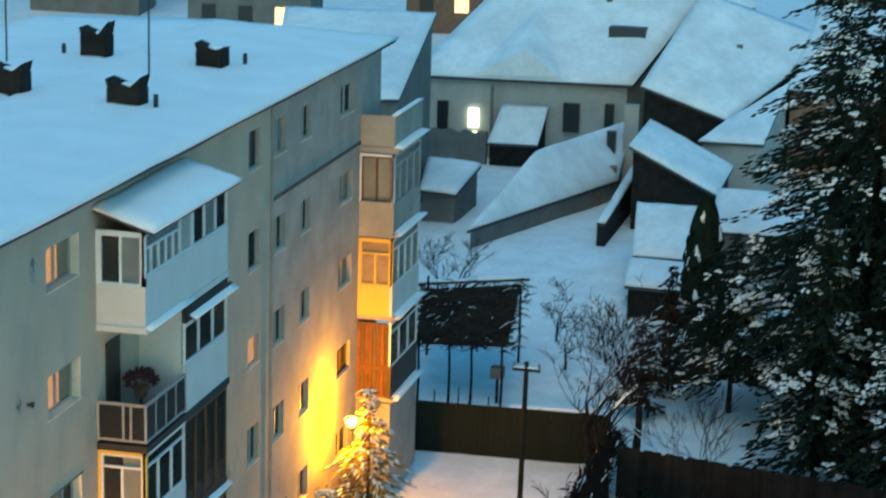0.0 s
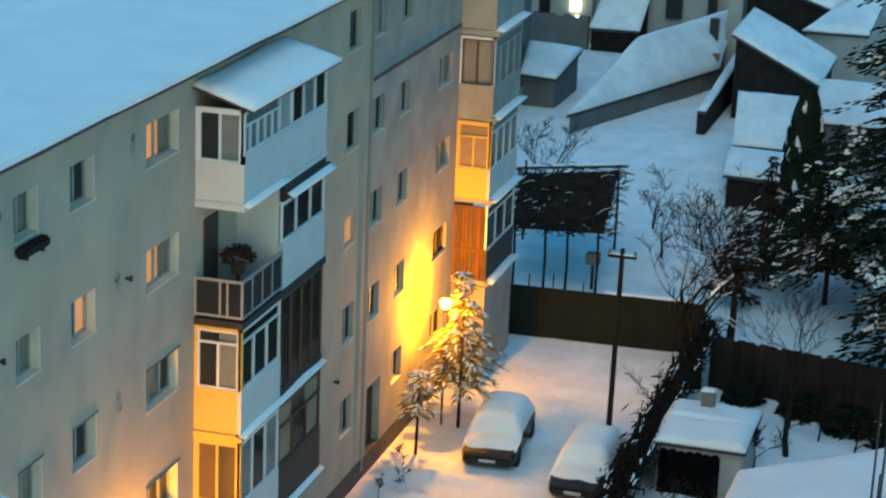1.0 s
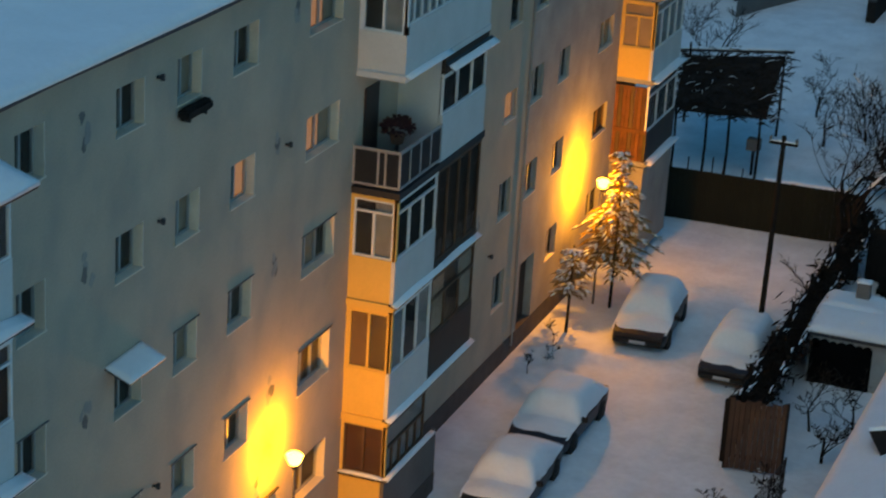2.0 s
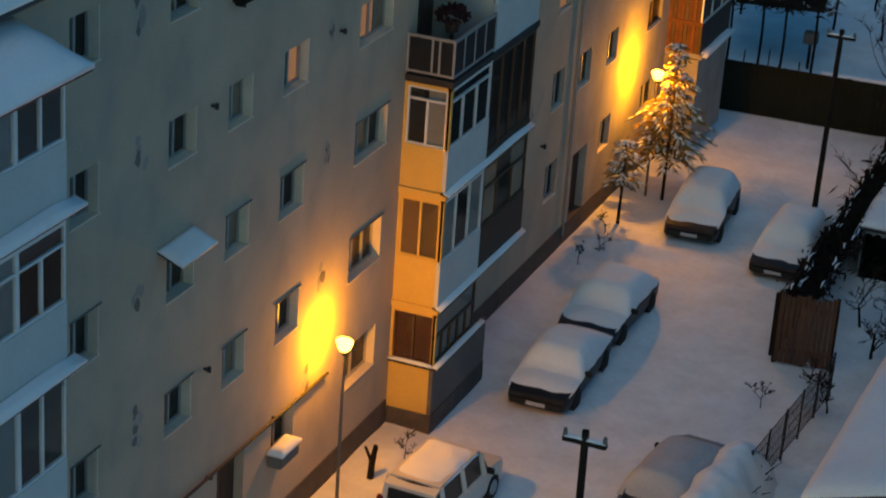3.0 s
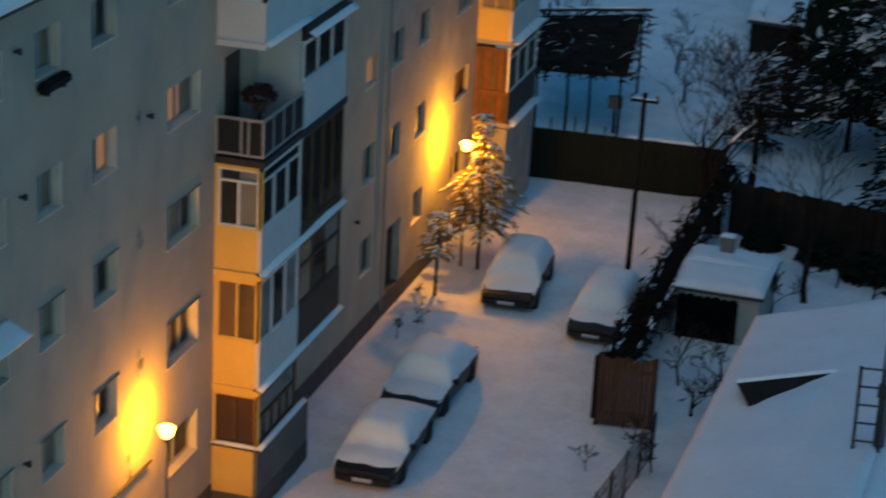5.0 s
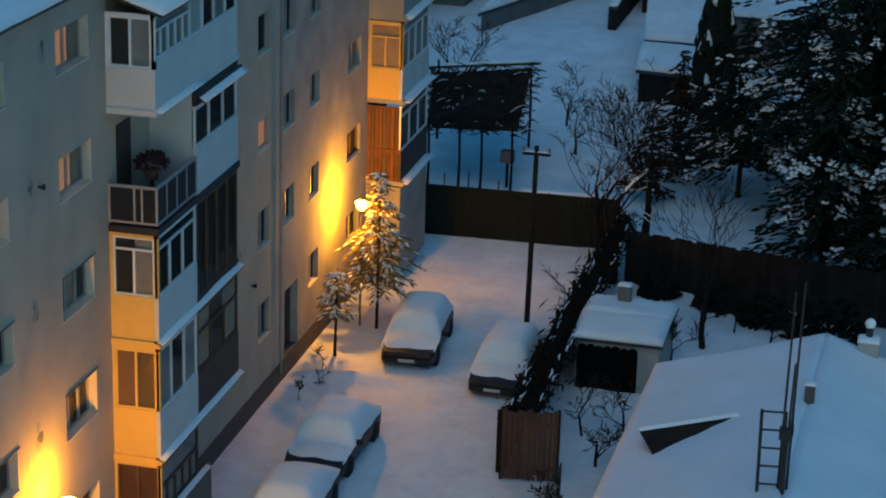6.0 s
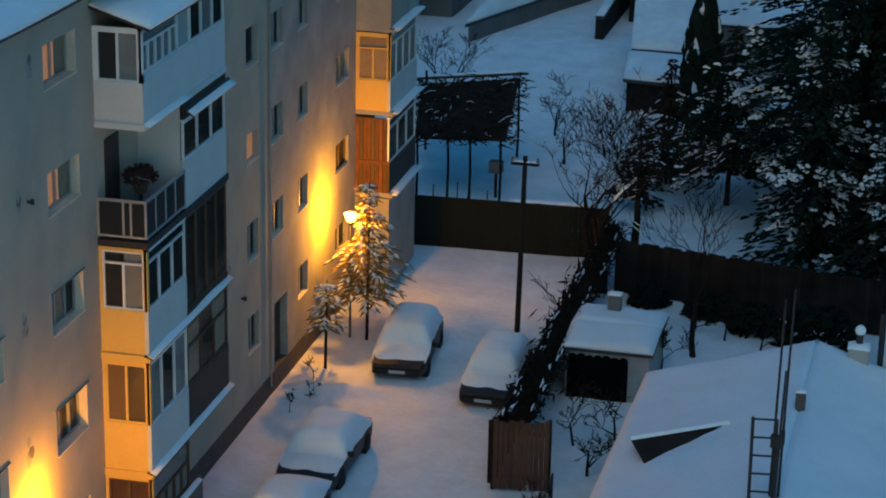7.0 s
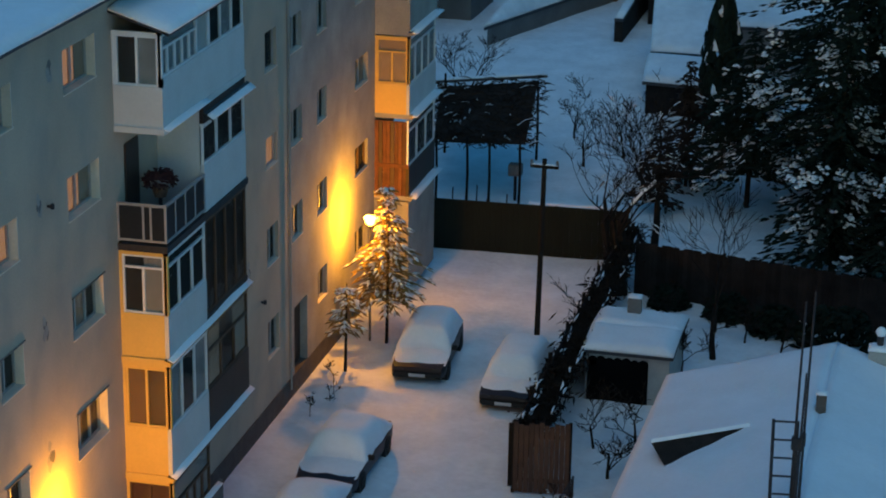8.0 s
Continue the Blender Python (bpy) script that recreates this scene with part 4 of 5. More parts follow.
lh = roofed("long_house", "long low outbuilding with snow-covered roof", [(-2.95, 96.2, 2.4), (1.95, 109.5, 2.5), (1.7, 115.5, 4.6), (-1.6, 105.3, 4.5)], 1.3, DIMWALL, 0.35, seed=2)
part("door", box(1.35, 1.55, 1.0, 2.0, 0.0, 0.9), BRICK, lh)
local_box(lh, "chimney", 1.35, 1.8, 109.6, 110.0, 2.2, 3.2, BRICK)
local_box(lh, "end_wall", 1.75, 2.5, 112.0, 112.5, 1.3, 6.0, HOUSEWALL, "pale rendered end wall")
local_box(lh, "roof_window", 1.05, 1.5, 111.0, 111.4, 3.4, 4.75, CARGLASS, "dark upright roof window")
roofed("small_house", "small house under a snowy roof", [(-6.4, 101, 3.1), (-4.6, 101, 3.0), (-4.47, 106, 3.5), (-7.2, 106, 3.7)], 1.4, DIMWALL, seed=3)
big = roofed("large_house", "two-storey grey house with broad snowy hip roof", [(-11.2, 117.8, 5.95), (1.3, 117.8, 6.1), (4.5, 127, 10.9), (-7.3, 127, 10.9)], 1.3, HOUSEWALL, 0.5, seed=4)
w = local_box(big, "window", -7.82, -7.25, 117.86, 118.3, 3.25, 4.25, TUBE, "brightly lit white window")
local_box(big, "lit_lamp", -7.6, -7.3, 117.88, 118.3, 2.3, 2.95, TUBE)
for x0, x1, z0, z1 in ((-2.5, -1.6, 3.3, 4.9), (-9.6, -9.0, 3.0, 4.6), (-0.2, 0.3, 3.6, 5.0)):
    local_box(big, "window", x0, x1, 117.9, 118.1, z0, z1, CARGLASS)
local_box(big, "corner_board", -6.6, -6.45, 117.95, 118.08, 1.3, 5.6, DIMWALL)
roofed("porch", "lean-to porch with snow on its roof", [(-6.3, 116.0, 2.75), (-3.5, 116.0, 2.8), (-3.3, 117.9, 4.6), (-5.9, 117.9, 4.6)], 1.4, DARKWOOD, 0.15, 0.15, 8)
bl = big.location
part("roof_gable", mesh_of("roof_gable", [Vector(v) - bl for v in ((-7.6, 117.75, 6.2), (-2.7, 117.75, 6.3), (-4.7, 117.7, 7.7), (-5.0, 123.4, 9.6))], [(0, 2, 3), (2, 1, 3), (0, 1, 2), (0, 3, 1)]), ROOFSNOW, big, "low snowy gable on the roof front")
fence_run("plank_fence", (-10.6, 116.0), (-6.4, 116.2), 24, 1.2, 3.3, DIMWALL, "grey plank fence before the large house", "fence", jag=0.3)
for vx, vy, vz, vh in ((6.7, 120.5, 7.4, 0.9), (2.65, 117.0, 7.0, 0.5), (-1.2, 124.5, 9.4, 1.2)):
    local_box(big, "vent", vx - 0.16, vx + 0.16, vy - 0.16, vy + 0.16, vz - 0.6, vz + vh, DIMWALL)
local_box(big, "skylight", -0.7, 1.35, 121.4, 122.3, 8.1, 8.75, ROOFEDGE, "dark snow-free skylight")
# The gable's shadow is put into its dark wall colour.
roofed("house", "house with a snowy gable roof, gable painted shadow-dark", [(2.3, 113.8, 6.75), (6.95, 113.8, 5.2), (11.6, 125, 8.2), (4.05, 125, 10.55)], 1.4, DARKWOOD, seed=5)
roofed("annex", "low annex with a snowy apron roof", [(5.9, 109.8, 4.75), (9.2, 109.8, 4.8), (9.8, 117, 6.9), (6.9, 113.7, 5.1)], 1.4, HOUSEWALL, seed=6)
roofed("barn", "dark boarded barn with a snowy roof", [(3.4, 102.8, 5.6), (7.7, 102.8, 3.5), (7.8, 109, 3.7), (3.5, 109, 5.8)], 1.4, DARKWOOD, seed=7)
roofed("garden_shed", "shed with a smooth snowy roof", [(5.2, 92.8, 2.65), (7.45, 92.8, 2.65), (7.55, 97, 4.1), (4.7, 97, 4.1)], 0.9, DARKWOOD, 0.2, 0.2, seed=8)
roofed("garden_shed", "shed with a smooth snowy roof", [(8.2, 95, 3.5), (12.0, 95, 3.5), (12.4, 98.5, 4.7), (8.2, 98.5, 4.7)], 0.9, DIMWALL, 0.2, 0.2, seed=9)
roofed("low_shed", "low lean-to shed covered with snow", [(5.3, 90.0, 2.0), (7.9, 89.8, 2.0), (7.6, 92.6, 2.45), (5.1, 92.6, 2.45)], 0.6, DARKWOOD, 0.2, 0.25, seed=19)
roofed("house", "house behind the block with a plain snowy roof", [(-12.5, 96, 8.0), (-6.25, 96, 8.3), (-7.45, 108, 10.7), (-15.4, 108, 10.6)], 1.4, DIMWALL, seed=10)
roofed("house", "house half hidden by spruces with a snowy roof", [(9.6, 118, 6.4), (17, 118, 6.0), (18, 128, 9.5), (10.5, 128, 9.8)], 1.4, BRICK, seed=11)
roofed("low_wall", "boarded wall capped with snow between the gardens", [(2.6, 99.0, 2.6), (3.0, 99.0, 2.6), (3.2, 112.5, 3.6), (2.7, 112.5, 3.6)], 0.8, DARKWOOD, 0.02, 0.12, 8, seed=13)
for i in range(13):
    x, y = -100 + i * 10.5 + 3 * math.sin(i * 2.1), 152 + 14 * (i % 3)
    fh = roofed("far_house", "distant house under a snowy roof", [(x, y, 6.5), (x + 10, y, 6.5), (x + 9, y + 7, 10.5), (x + 1, y + 7, 10.5)], 1.5, BRICK if i % 2 else DIMWALL, 0.4, 0.2, 6, seed=20 + i)
    for k in range(3):
        local_box(fh, "window", x + 1.4 + 2.8 * k, x + 2.5 + 2.8 * k, y + 0.2, y + 0.6, 3.2, 4.7, FARLIT if (i + k) % 4 == 0 else CARGLASS)

# near low house: dormer, roof ladder, masts, chimney cowl
nh = near_house
lx, ly = nh.location.x, nh.location.y


def near(pts):
    return [(a - lx, b - ly, c) for a, b, c in pts]


DF, DB, DT, DR = (11.79, 48.35, 3.76), (12.36, 47.65, 3.32), (14.0, 49.5, 3.98), (11.9, 49.8, 3.2)
dorm = mesh_of("dormer", near([DF, DB, DT, DR, (12.4, 48.7, 3.0)]), [(0, 1, 2), (0, 2, 3), (0, 3, 1), (1, 4, 2), (2, 4, 3), (3, 4, 1)])
part("dormer", dorm, DARKWOOD, nh, "dark boarded roof dormer")
dn = near([DF, DT, DR])
part("dormer_snow", slab([(a, b - 0.03, c + 0.1) for a, b, c in dn], 0.09), SNOW, nh)


def roof_at(x):
    return 2.86 + (x - 11.15) / 4.45 * 1.44 + 0.2


lad = tagged(empty("roof_ladder", (14.98, 44.55, roof_at(14.98) - 0.1)), "dark metal ladder standing on the snowy roof by the masts", "ladder")
for dx in (0.0, 0.52):
    part("stile", tubes("stile", [([(dx, 0, 0), (dx - 0.03, 0.05, 2.1)], [0.04, 0.04])]), METAL, lad)
for i in range(5):
    part("rung", tubes("rung", [([(0.01, 0.02, 0.35 + i * 0.43), (0.53, 0.02, 0.38 + i * 0.43)], [0.025, 0.025])]), METAL, lad)
for x, y, h in ((15.42, 44.6, 4.6), (15.6, 44.7, 4.75), (15.54, 44.45, 3.0)):
    ms = tagged(empty("antenna_mast", (x, y, roof_at(min(x, 15.6)))), "thin dark antenna mast on the roof", "mast", "antenna masts")
    part("tube", tubes("tube", [([(0, 0, -0.25), (0.02, 0.03, h * 0.5), (0.05, 0.05, h)], [0.035, 0.03, 0.022])]), METAL, ms)
    part("clamp", box(-0.06, 0.06, -0.06, 0.06, 1.2, 1.5, bevel=0.01), METAL, ms)
ch = tagged(empty("chimney", (15.68, 49.9, 4.25)), "small grey roof chimney beside the masts", "chimney")
part("body", box(-0.12, 0.12, -0.12, 0.12, -0.3, 0.62, bevel=0.01), PLINTH, ch)
part("snow", snow_slab([(-0.14, -0.14, 0.62), (0.14, -0.14, 0.62), (0.14, 0.14, 0.62), (-0.14, 0.14, 0.62)], 0.08, 4, 0.01), SNOW, ch)
cw = tagged(empty("chimney_cowl", (16.85, 54.4, 4.1)), "round metal chimney cowl with a snow cap", "chimney")
part("flue", tubes("flue", [([(0, 0, -0.2), (0, 0, 0.75)], [0.09, 0.09])], 10), METAL, cw)
part("base", box(-0.27, 0.27, -0.24, 0.24, -0.3, 0.35, bevel=0.03), HOUSEWALL, cw)
part("snow", snow_slab([(-0.29, -0.26, 0.35), (0.29, -0.26, 0.35), (0.29, 0.26, 0.35), (-0.29, 0.26, 0.35)], 0.12, 6, 0.03), SNOW, cw)
bm = bmesh.new()
bmesh.ops.create_uvsphere(bm, u_segments=12, v_segments=8, radius=0.14)
bmesh.ops.translate(bm, verts=bm.verts, vec=(0, 0, 0.82))
part("snow_cap", bm, SNOW, cw, smooth=True)
nw = tagged(empty("neighbour_wall", (18.3, 54.6, 0)), "pale rendered wall of the neighbouring house", "house")
part("wall", box(-0.8, 3.0, 0.3, 6.0, -0.3, 8.0), WHITEWALL, nw)
part("corner_pipe", tubes("corner_pipe", [([(-0.9, 0.35, 0), (-0.9, 0.35, 5.2)], [0.08, 0.08])]), METAL, nw)

# tool shed; its scalloped opening is a flat panel with the shade painted black
ts = gable_house("tool_shed", "white rendered shed with deep snow and a dark opening", 8.2, 10.9, 59.5, 63.0, 0.0, 1.62, 1.74, HOUSEWALL, "x", 0.12, 0.2, 14, seed=20)
part("flue_box", box(-0.45, -0.05, 1.0, 1.35, 1.6, 2.35, bevel=0.02), DIMWALL, ts)
part("flue_snow", snow_slab([(-0.47, 0.98, 2.35), (-0.03, 0.98, 2.35), (-0.03, 1.37, 2.35), (-0.47, 1.37, 2.35)], 0.08, 5, 0.02), SNOW, ts)
rows = [(-1.18, 0.62, -1.66, -1.625, 0.0, 1.3)]
bm = boxes(*rows)
for i in range(7):
    c = bmesh.ops.create_cone(bm, cap_ends=True, segments=14, radius1=0.15, radius2=0.15, depth=0.034)
    bmesh.ops.rotate(bm, verts=c["verts"], cent=(0, 0, 0), matrix=Matrix.Rotation(math.pi / 2, 3, "X"))
    bmesh.ops.translate(bm, verts=c["verts"], vec=(-1.03 + i * 0.25, -1.643 - 0.002 * i, 1.27 + 0.02 * math.sin(i * 2.1)))
part("opening_shade_panel", bm, BLACKHOLE, ts, "flat black panel painted as the opening's shade, scalloped top")

# vine arbour: posts and a dark tangled roof
ar = tagged(empty("vine_arbour", (0.7, 80.5, 0)), "timber arbour roofed with a dark tangle of vines", "arbour")
part("roof_mat", slab([(-1.45, -2.8, 2.3), (2.05, -2.8, 2.48), (1.3, 3.4, 3.26), (-2.7, 3.4, 2.74)], 0.08), VINE, ar)
rr = random.Random(9)
tw = []
for i in range(1100):
    b = rr.uniform(-3.3, 3.6)
    f = (b + 3.1) / 6.7
    g = rr.uniform(-0.04, 1.04)
    x0, x1, z0, z1 = -1.6 - 1.3 * f, 2.3 - 0.8 * f, 2.25 + 0.5 * f, 2.45 + 0.85 * f
    p = Vector((x0 + (x1 - x0) * g, b, z0 + (z1 - z0) * g + rr.uniform(-0.12, 0.16)))
    d = Vector((rr.uniform(-1, 1), rr.uniform(-1, 1), rr.uniform(-0.35, 0.35))) * rr.uniform(0.3, 0.75)
    tw.append(([p, p + d * 0.5 + Vector((0, 0, 0.06)), p + d], [0.028, 0.022, 0.01]))
part("vines", tubes("vines", tw, 3), VINE, ar)["kind"] = "stuff"
sn = [([p + Vector((0, 0, 0.05)) for p in t[0]], [0.012, 0.016, 0.01]) for t in tw[::30]]
part("snow", tubes("snow", sn, 4), SNOW, ar)["kind"] = "stuff"
for x, y in ((-1.3, -3.0), (-0.1, -3.05), (0.75, -3.05), (1.9, -3.0), (-2.5, 3.4), (1.3, 3.4)):
    part("post", tubes("post", [([(x, y, -0.2), (x + 0.03, y, 1.2), (x, y, 2.6 if y < 0 else 3.3)], [0.06, 0.055, 0.05])]), BARK, ar)
part("beam", slab([(-2.9, 3.5, 2.95), (1.6, 3.5, 3.5), (1.6, 3.7, 3.5), (-2.9, 3.7, 2.95)], 0.1), ROOFEDGE, ar)
part("beam_snow", snow_slab([(-2.9, 3.5, 2.955), (1.6, 3.5, 3.505), (1.6, 3.75, 3.505), (-2.9, 3.75, 2.955)], 0.08, 8, 0.03), SNOW, ar)
bx = tagged(empty("crate", (2.3, 78.3, 1.0)), "small grey box on a post in the garden", "box")
part("body", box(-0.25, 0.25, -0.2, 0.2, 0.0, 0.45, bevel=0.02), DIMWALL, bx)
part("post", box(-0.05, 0.05, -0.05, 0.05, -1.1, 0.0), BARK, bx)
for x, y in ((0.5, 75.5), (1.3, 76.0), (2.6, 75.2), (5.8, 76.0)):
    gp = tagged(empty("garden_post", (x, y, 0)), "thin wooden stake standing in the snow", "post", "garden stakes")
    part("stake", tubes("stake", [([(0, 0, -0.2), (0.02, 0, 0.6), (0.03, 0.02, 1.2)], [0.035, 0.03, 0.025])]), BARK, gp)


# ---- utility poles ----
def utility_pole(x, y, h, lean, label):
    p = tagged(empty("utility_pole", (x, y, ground_z(x, y) - 0.1)), label, "pole", "utility poles")
    part("pole", tubes("pole", [([(0, 0, 0), (lean / 2, 0, h / 2), (lean, 0, h)], [0.09, 0.08, 0.07])], 10), BARK, p)
    part("crossarm", box(lean - 0.42, lean + 0.42, -0.06, 0.06, h - 0.28, h - 0.18, bevel=0.01), BARK, p)
    for dx in (-0.38, 0.38):
        bm = bmesh.new()
        bmesh.ops.create_cone(bm, cap_ends=True, segments=8, radius1=0.05, radius2=0.035, depth=0.14)
        bmesh.ops.translate(bm, verts=bm.verts, vec=(lean + dx, 0, h - 0.11))
        part("insulator", bm, DIMWALL, p)
    part("snow", snow_slab([(lean - 0.4, -0.06, h - 0.18), (lean + 0.4, -0.06, h - 0.18), (lean + 0.4, 0.06, h - 0.18), (lean - 0.4, 0.06, h - 0.18)], 0.04, 6, 0.01), SNOW, p)


utility_pole(6.5, 61.3, 6.9, 0.1, "weathered wooden utility pole with a short crossarm")
utility_pole(8.2, 34.0, 6.8, -0.05, "weathered wooden utility pole with a short crossarm")

# wire fence by the low house
wf = tagged(empty("wire_fence", (8.95, 45.0, 0)), "sagging wire mesh fence with thin posts", "fence")
for i in range(6):
    part("post", tubes("post", [([(i * 0.1, i * 1.25, -0.2), (i * 0.1 + 0.02, i * 1.25, 1.35)], [0.035, 0.03])]), METAL, wf)
net = [([(0.02, 0, z), (0.52, 6.25, z)], [0.012, 0.012]) for z in (0.15, 0.45, 0.75, 1.05, 1.3)]
net += [([(0.02 + k * 0.012, k * 0.15, 0.1), (0.02 + k * 0.012 + 0.01, k * 0.15 + 0.1, 1.32)], [0.012, 0.012]) for k in range(42)]
part("mesh", tubes("mesh", net, 3), METAL, wf)["kind"] = "stuff"


# ---- cars ----
def car(x, y, turn, paint, label, L=4.1, W=1.7, H=1.45, hood=0.27, boot=0.86, cover=1.0, depth=0.14, van=False, snow=None, drape=0.0):
    """A parked car, front towards -y; cover: how much of its top lies under snow; drape: how far the snow clings to the side glass."""
    c = tagged(empty("car", (x, y, ground_z(x, y) - (0.1 if drape else 0.03))), label, "car", "parked cars")
    c.rotation_euler.z = radians(turn)
    h2, belt = W / 2, H * 0.60

    def top(s):
        if s < hood:
            return belt - 0.02 - 0.16 * (1 - s / hood) ** 2
        if s < hood + 0.13:
            return belt + (H - belt) * math.sin((s - hood) / 0.13 * math.pi / 2)
        if s < boot:
            return H + 0.02 * math.sin((s - hood - 0.13) / (boot - hood - 0.13) * math.pi)
        return H - (H - belt - (0.1 if van else 0.0)) * ((s - boot) / (1 - boot)) ** (2.5 if van else 0.9)

    def wid(s):
        return h2 * (1 - 0.10 * max(0, 1 - s / 0.12) ** 2 - 0.08 * max(0, (s - 0.9) / 0.1) ** 2)
    N = 28
    # lower body
    vs, fs = [], []
    for i in range(N + 1):
        s = i / N
        w, yy = wid(s), (s - 0.5) * L
        zt = min(top(s), belt)
        zb = 0.24 + 0.1 * max(0, 1 - s / 0.06) + 0.1 * max(0, (s - 0.94) / 0.06)
        ring = [(-w * 0.94, zb), (-w, zb + 0.14), (-w, zt - 0.14), (-w * 0.95, zt), (0, zt + 0.02), (w * 0.95, zt), (w, zt - 0.14), (w, zb + 0.14), (w * 0.94, zb)]
        vs += [(a, yy, b) for a, b in ring]
    R = 9
    for i in range(N):
        for k in range(R):
            a, b = i * R + k, i * R + (k + 1) % R
            fs.append((a, b, b + R, a + R))
    fs += [tuple(range(R))[::-1], tuple(range(N * R, (N + 1) * R))]
    body = part("body", mesh_of("body", vs, fs), paint, c, smooth=False)
    # cabin: glass all round with a painted roof and pillars
    cs = [hood + 0.005 + (0.995 - hood) * i / 16 for i in range(17)]
    vs, fs = [], []
    for s in cs:
        z = max(top(s), belt + 0.01)
        k = (z - belt) / (H - belt)
        w = wid(s) * (0.84 if drape else 0.93)
        vs += [(-w, (s - 0.5) * L, belt - 0.03), (-w * (1 - 0.16 * k), (s - 0.5) * L, z - 0.03), (0, (s - 0.5) * L, z), (w * (1 - 0.16 * k), (s - 0.5) * L, z - 0.03), (w, (s - 0.5) * L, belt - 0.03)]
    for i in range(16):
        for k in range(4):
            fs.append((i * 5 + k, i * 5 + k + 1, i * 5 + k + 6, i * 5 + k + 5))
    fs += [(0, 4, 3, 2, 1), (80, 81, 82, 83, 84)]
    part("window", mesh_of("window", vs, fs), CARGLASS, c, "dark side and rear glass")
    sr0, sr1 = hood + 0.11, boot + 0.02
    if not drape:
        part("roof", slab([(-h2 * 0.79, (sr0 - 0.5) * L, H + 0.0), (h2 * 0.79, (sr0 - 0.5) * L, H + 0.0), (h2 * 0.79, (sr1 - 0.5) * L, H + 0.015), (-h2 * 0.79, (sr1 - 0.5) * L, H + 0.015)], 0.05), paint, c)
    for sx in (-1, 1):
        for s in () if drape else (hood + 0.09, (hood + boot) / 2 + 0.04, boot):
            zt = min(top(s), H) - 0.03
            k = (zt - belt) / (H - belt)
            w = wid(s) * 0.94
            part("pillar", tubes("pillar", [([(sx * w, (s - 0.5) * L, belt - 0.02), (sx * w * (1 - 0.16 * k), (s - 0.5) * L + 0.03, zt)], [0.085, 0.075] if van else [0.045, 0.04])], 5), paint, c)
        if not drape or sx > 0:
            part("mirror", box(*sorted((sx * h2 * 1.0, sx * (h2 + 0.18))), (hood + 0.06 - 0.5) * L - 0.05, (hood + 0.06 - 0.5) * L + 0.05, belt - 0.02, belt + 0.12, bevel=0.02), RUBBER, c)
        for s in (0.19, 0.81):
            bm = bmesh.new()
            bmesh.ops.create_cone(bm, cap_ends=True, segments=18, radius1=0.31, radius2=0.31, depth=0.2)
            bmesh.ops.rotate(bm, verts=bm.verts, cent=(0, 0, 0), matrix=Matrix.Rotation(math.pi / 2, 3, "Y"))
            bmesh.ops.translate(bm, verts=bm.verts, vec=(sx * (h2 - 0.08), (s - 0.5) * L, 0.31))
            wheel = part("wheel", bm, RUBBER, c)
            bm = bmesh.new()
            bmesh.ops.create_cone(bm, cap_ends=True, segments=14, radius1=0.19, radius2=0.17, depth=0.03)
            bmesh.ops.rotate(bm, verts=bm.verts, cent=(0, 0, 0), matrix=Matrix.Rotation(sx * math.pi / 2, 3, "Y"))
            bmesh.ops.translate(bm, verts=bm.verts, vec=(sx * (h2 + 0.03), (s - 0.5) * L, 0.31))
            part("rim", bm, STEEL if not drape else RUBBER, wheel)
        part("headlight", box(*sorted((sx * h2 * 0.5, sx * h2 * 0.86)), -L / 2 - 0.015, -L / 2 + 0.12, belt - 0.3, belt - 0.17, bevel=0.02), HEADLAMP if not drape else CARGLASS, c)
        part("tail_light", box(*sorted((sx * h2 * 0.74, sx * h2 * 0.93)), L / 2 - 0.09, L / 2 + 0.015, belt - 0.25, belt - 0.02 + (0.25 if van else 0), bevel=0.02), TAILLAMP, c)
    part("bumper", box(-h2 * 0.86, h2 * 0.86, -L / 2 - 0.06, -L / 2 + 0.1, 0.28, 0.47, bevel=0.03), RUBBER, c)
    part("bumper", box(-h2 * 0.86, h2 * 0.86, L / 2 - 0.1, L / 2 + 0.06, 0.30, 0.50, bevel=0.03), RUBBER if not van else paint, c)
    part("number_plate", box(-0.25, 0.25, -L / 2 - 0.075, -L / 2 - 0.062, 0.33, 0.43), PVC if not drape else FROST, c)
    part("number_plate", box(-0.25, 0.25, L / 2 + 0.02, L / 2 + 0.032, 0.56, 0.67), PVC, c)
    if van:
        part("tailgate", prism([((boot - 0.5) * L, belt), ((boot - 0.5) * L, H - 0.01), ((boot + 0.02 - 0.5) * L + 0.24, H - 0.09), (0.5 * L - 0.03, belt + 0.22), (0.5 * L - 0.02, belt)], "x", -h2 * 0.8, h2 * 0.8), paint, c)
        part("rear_window", prism([((boot + 0.02 - 0.5) * L + 0.12, H - 0.16), (0.5 * L - 0.07, belt + 0.07), (0.5 * L + 0.0, belt + 0.07), ((boot + 0.02 - 0.5) * L + 0.3, H - 0.16)], "x", -h2 * 0.62, h2 * 0.62), CARGLASS, c)
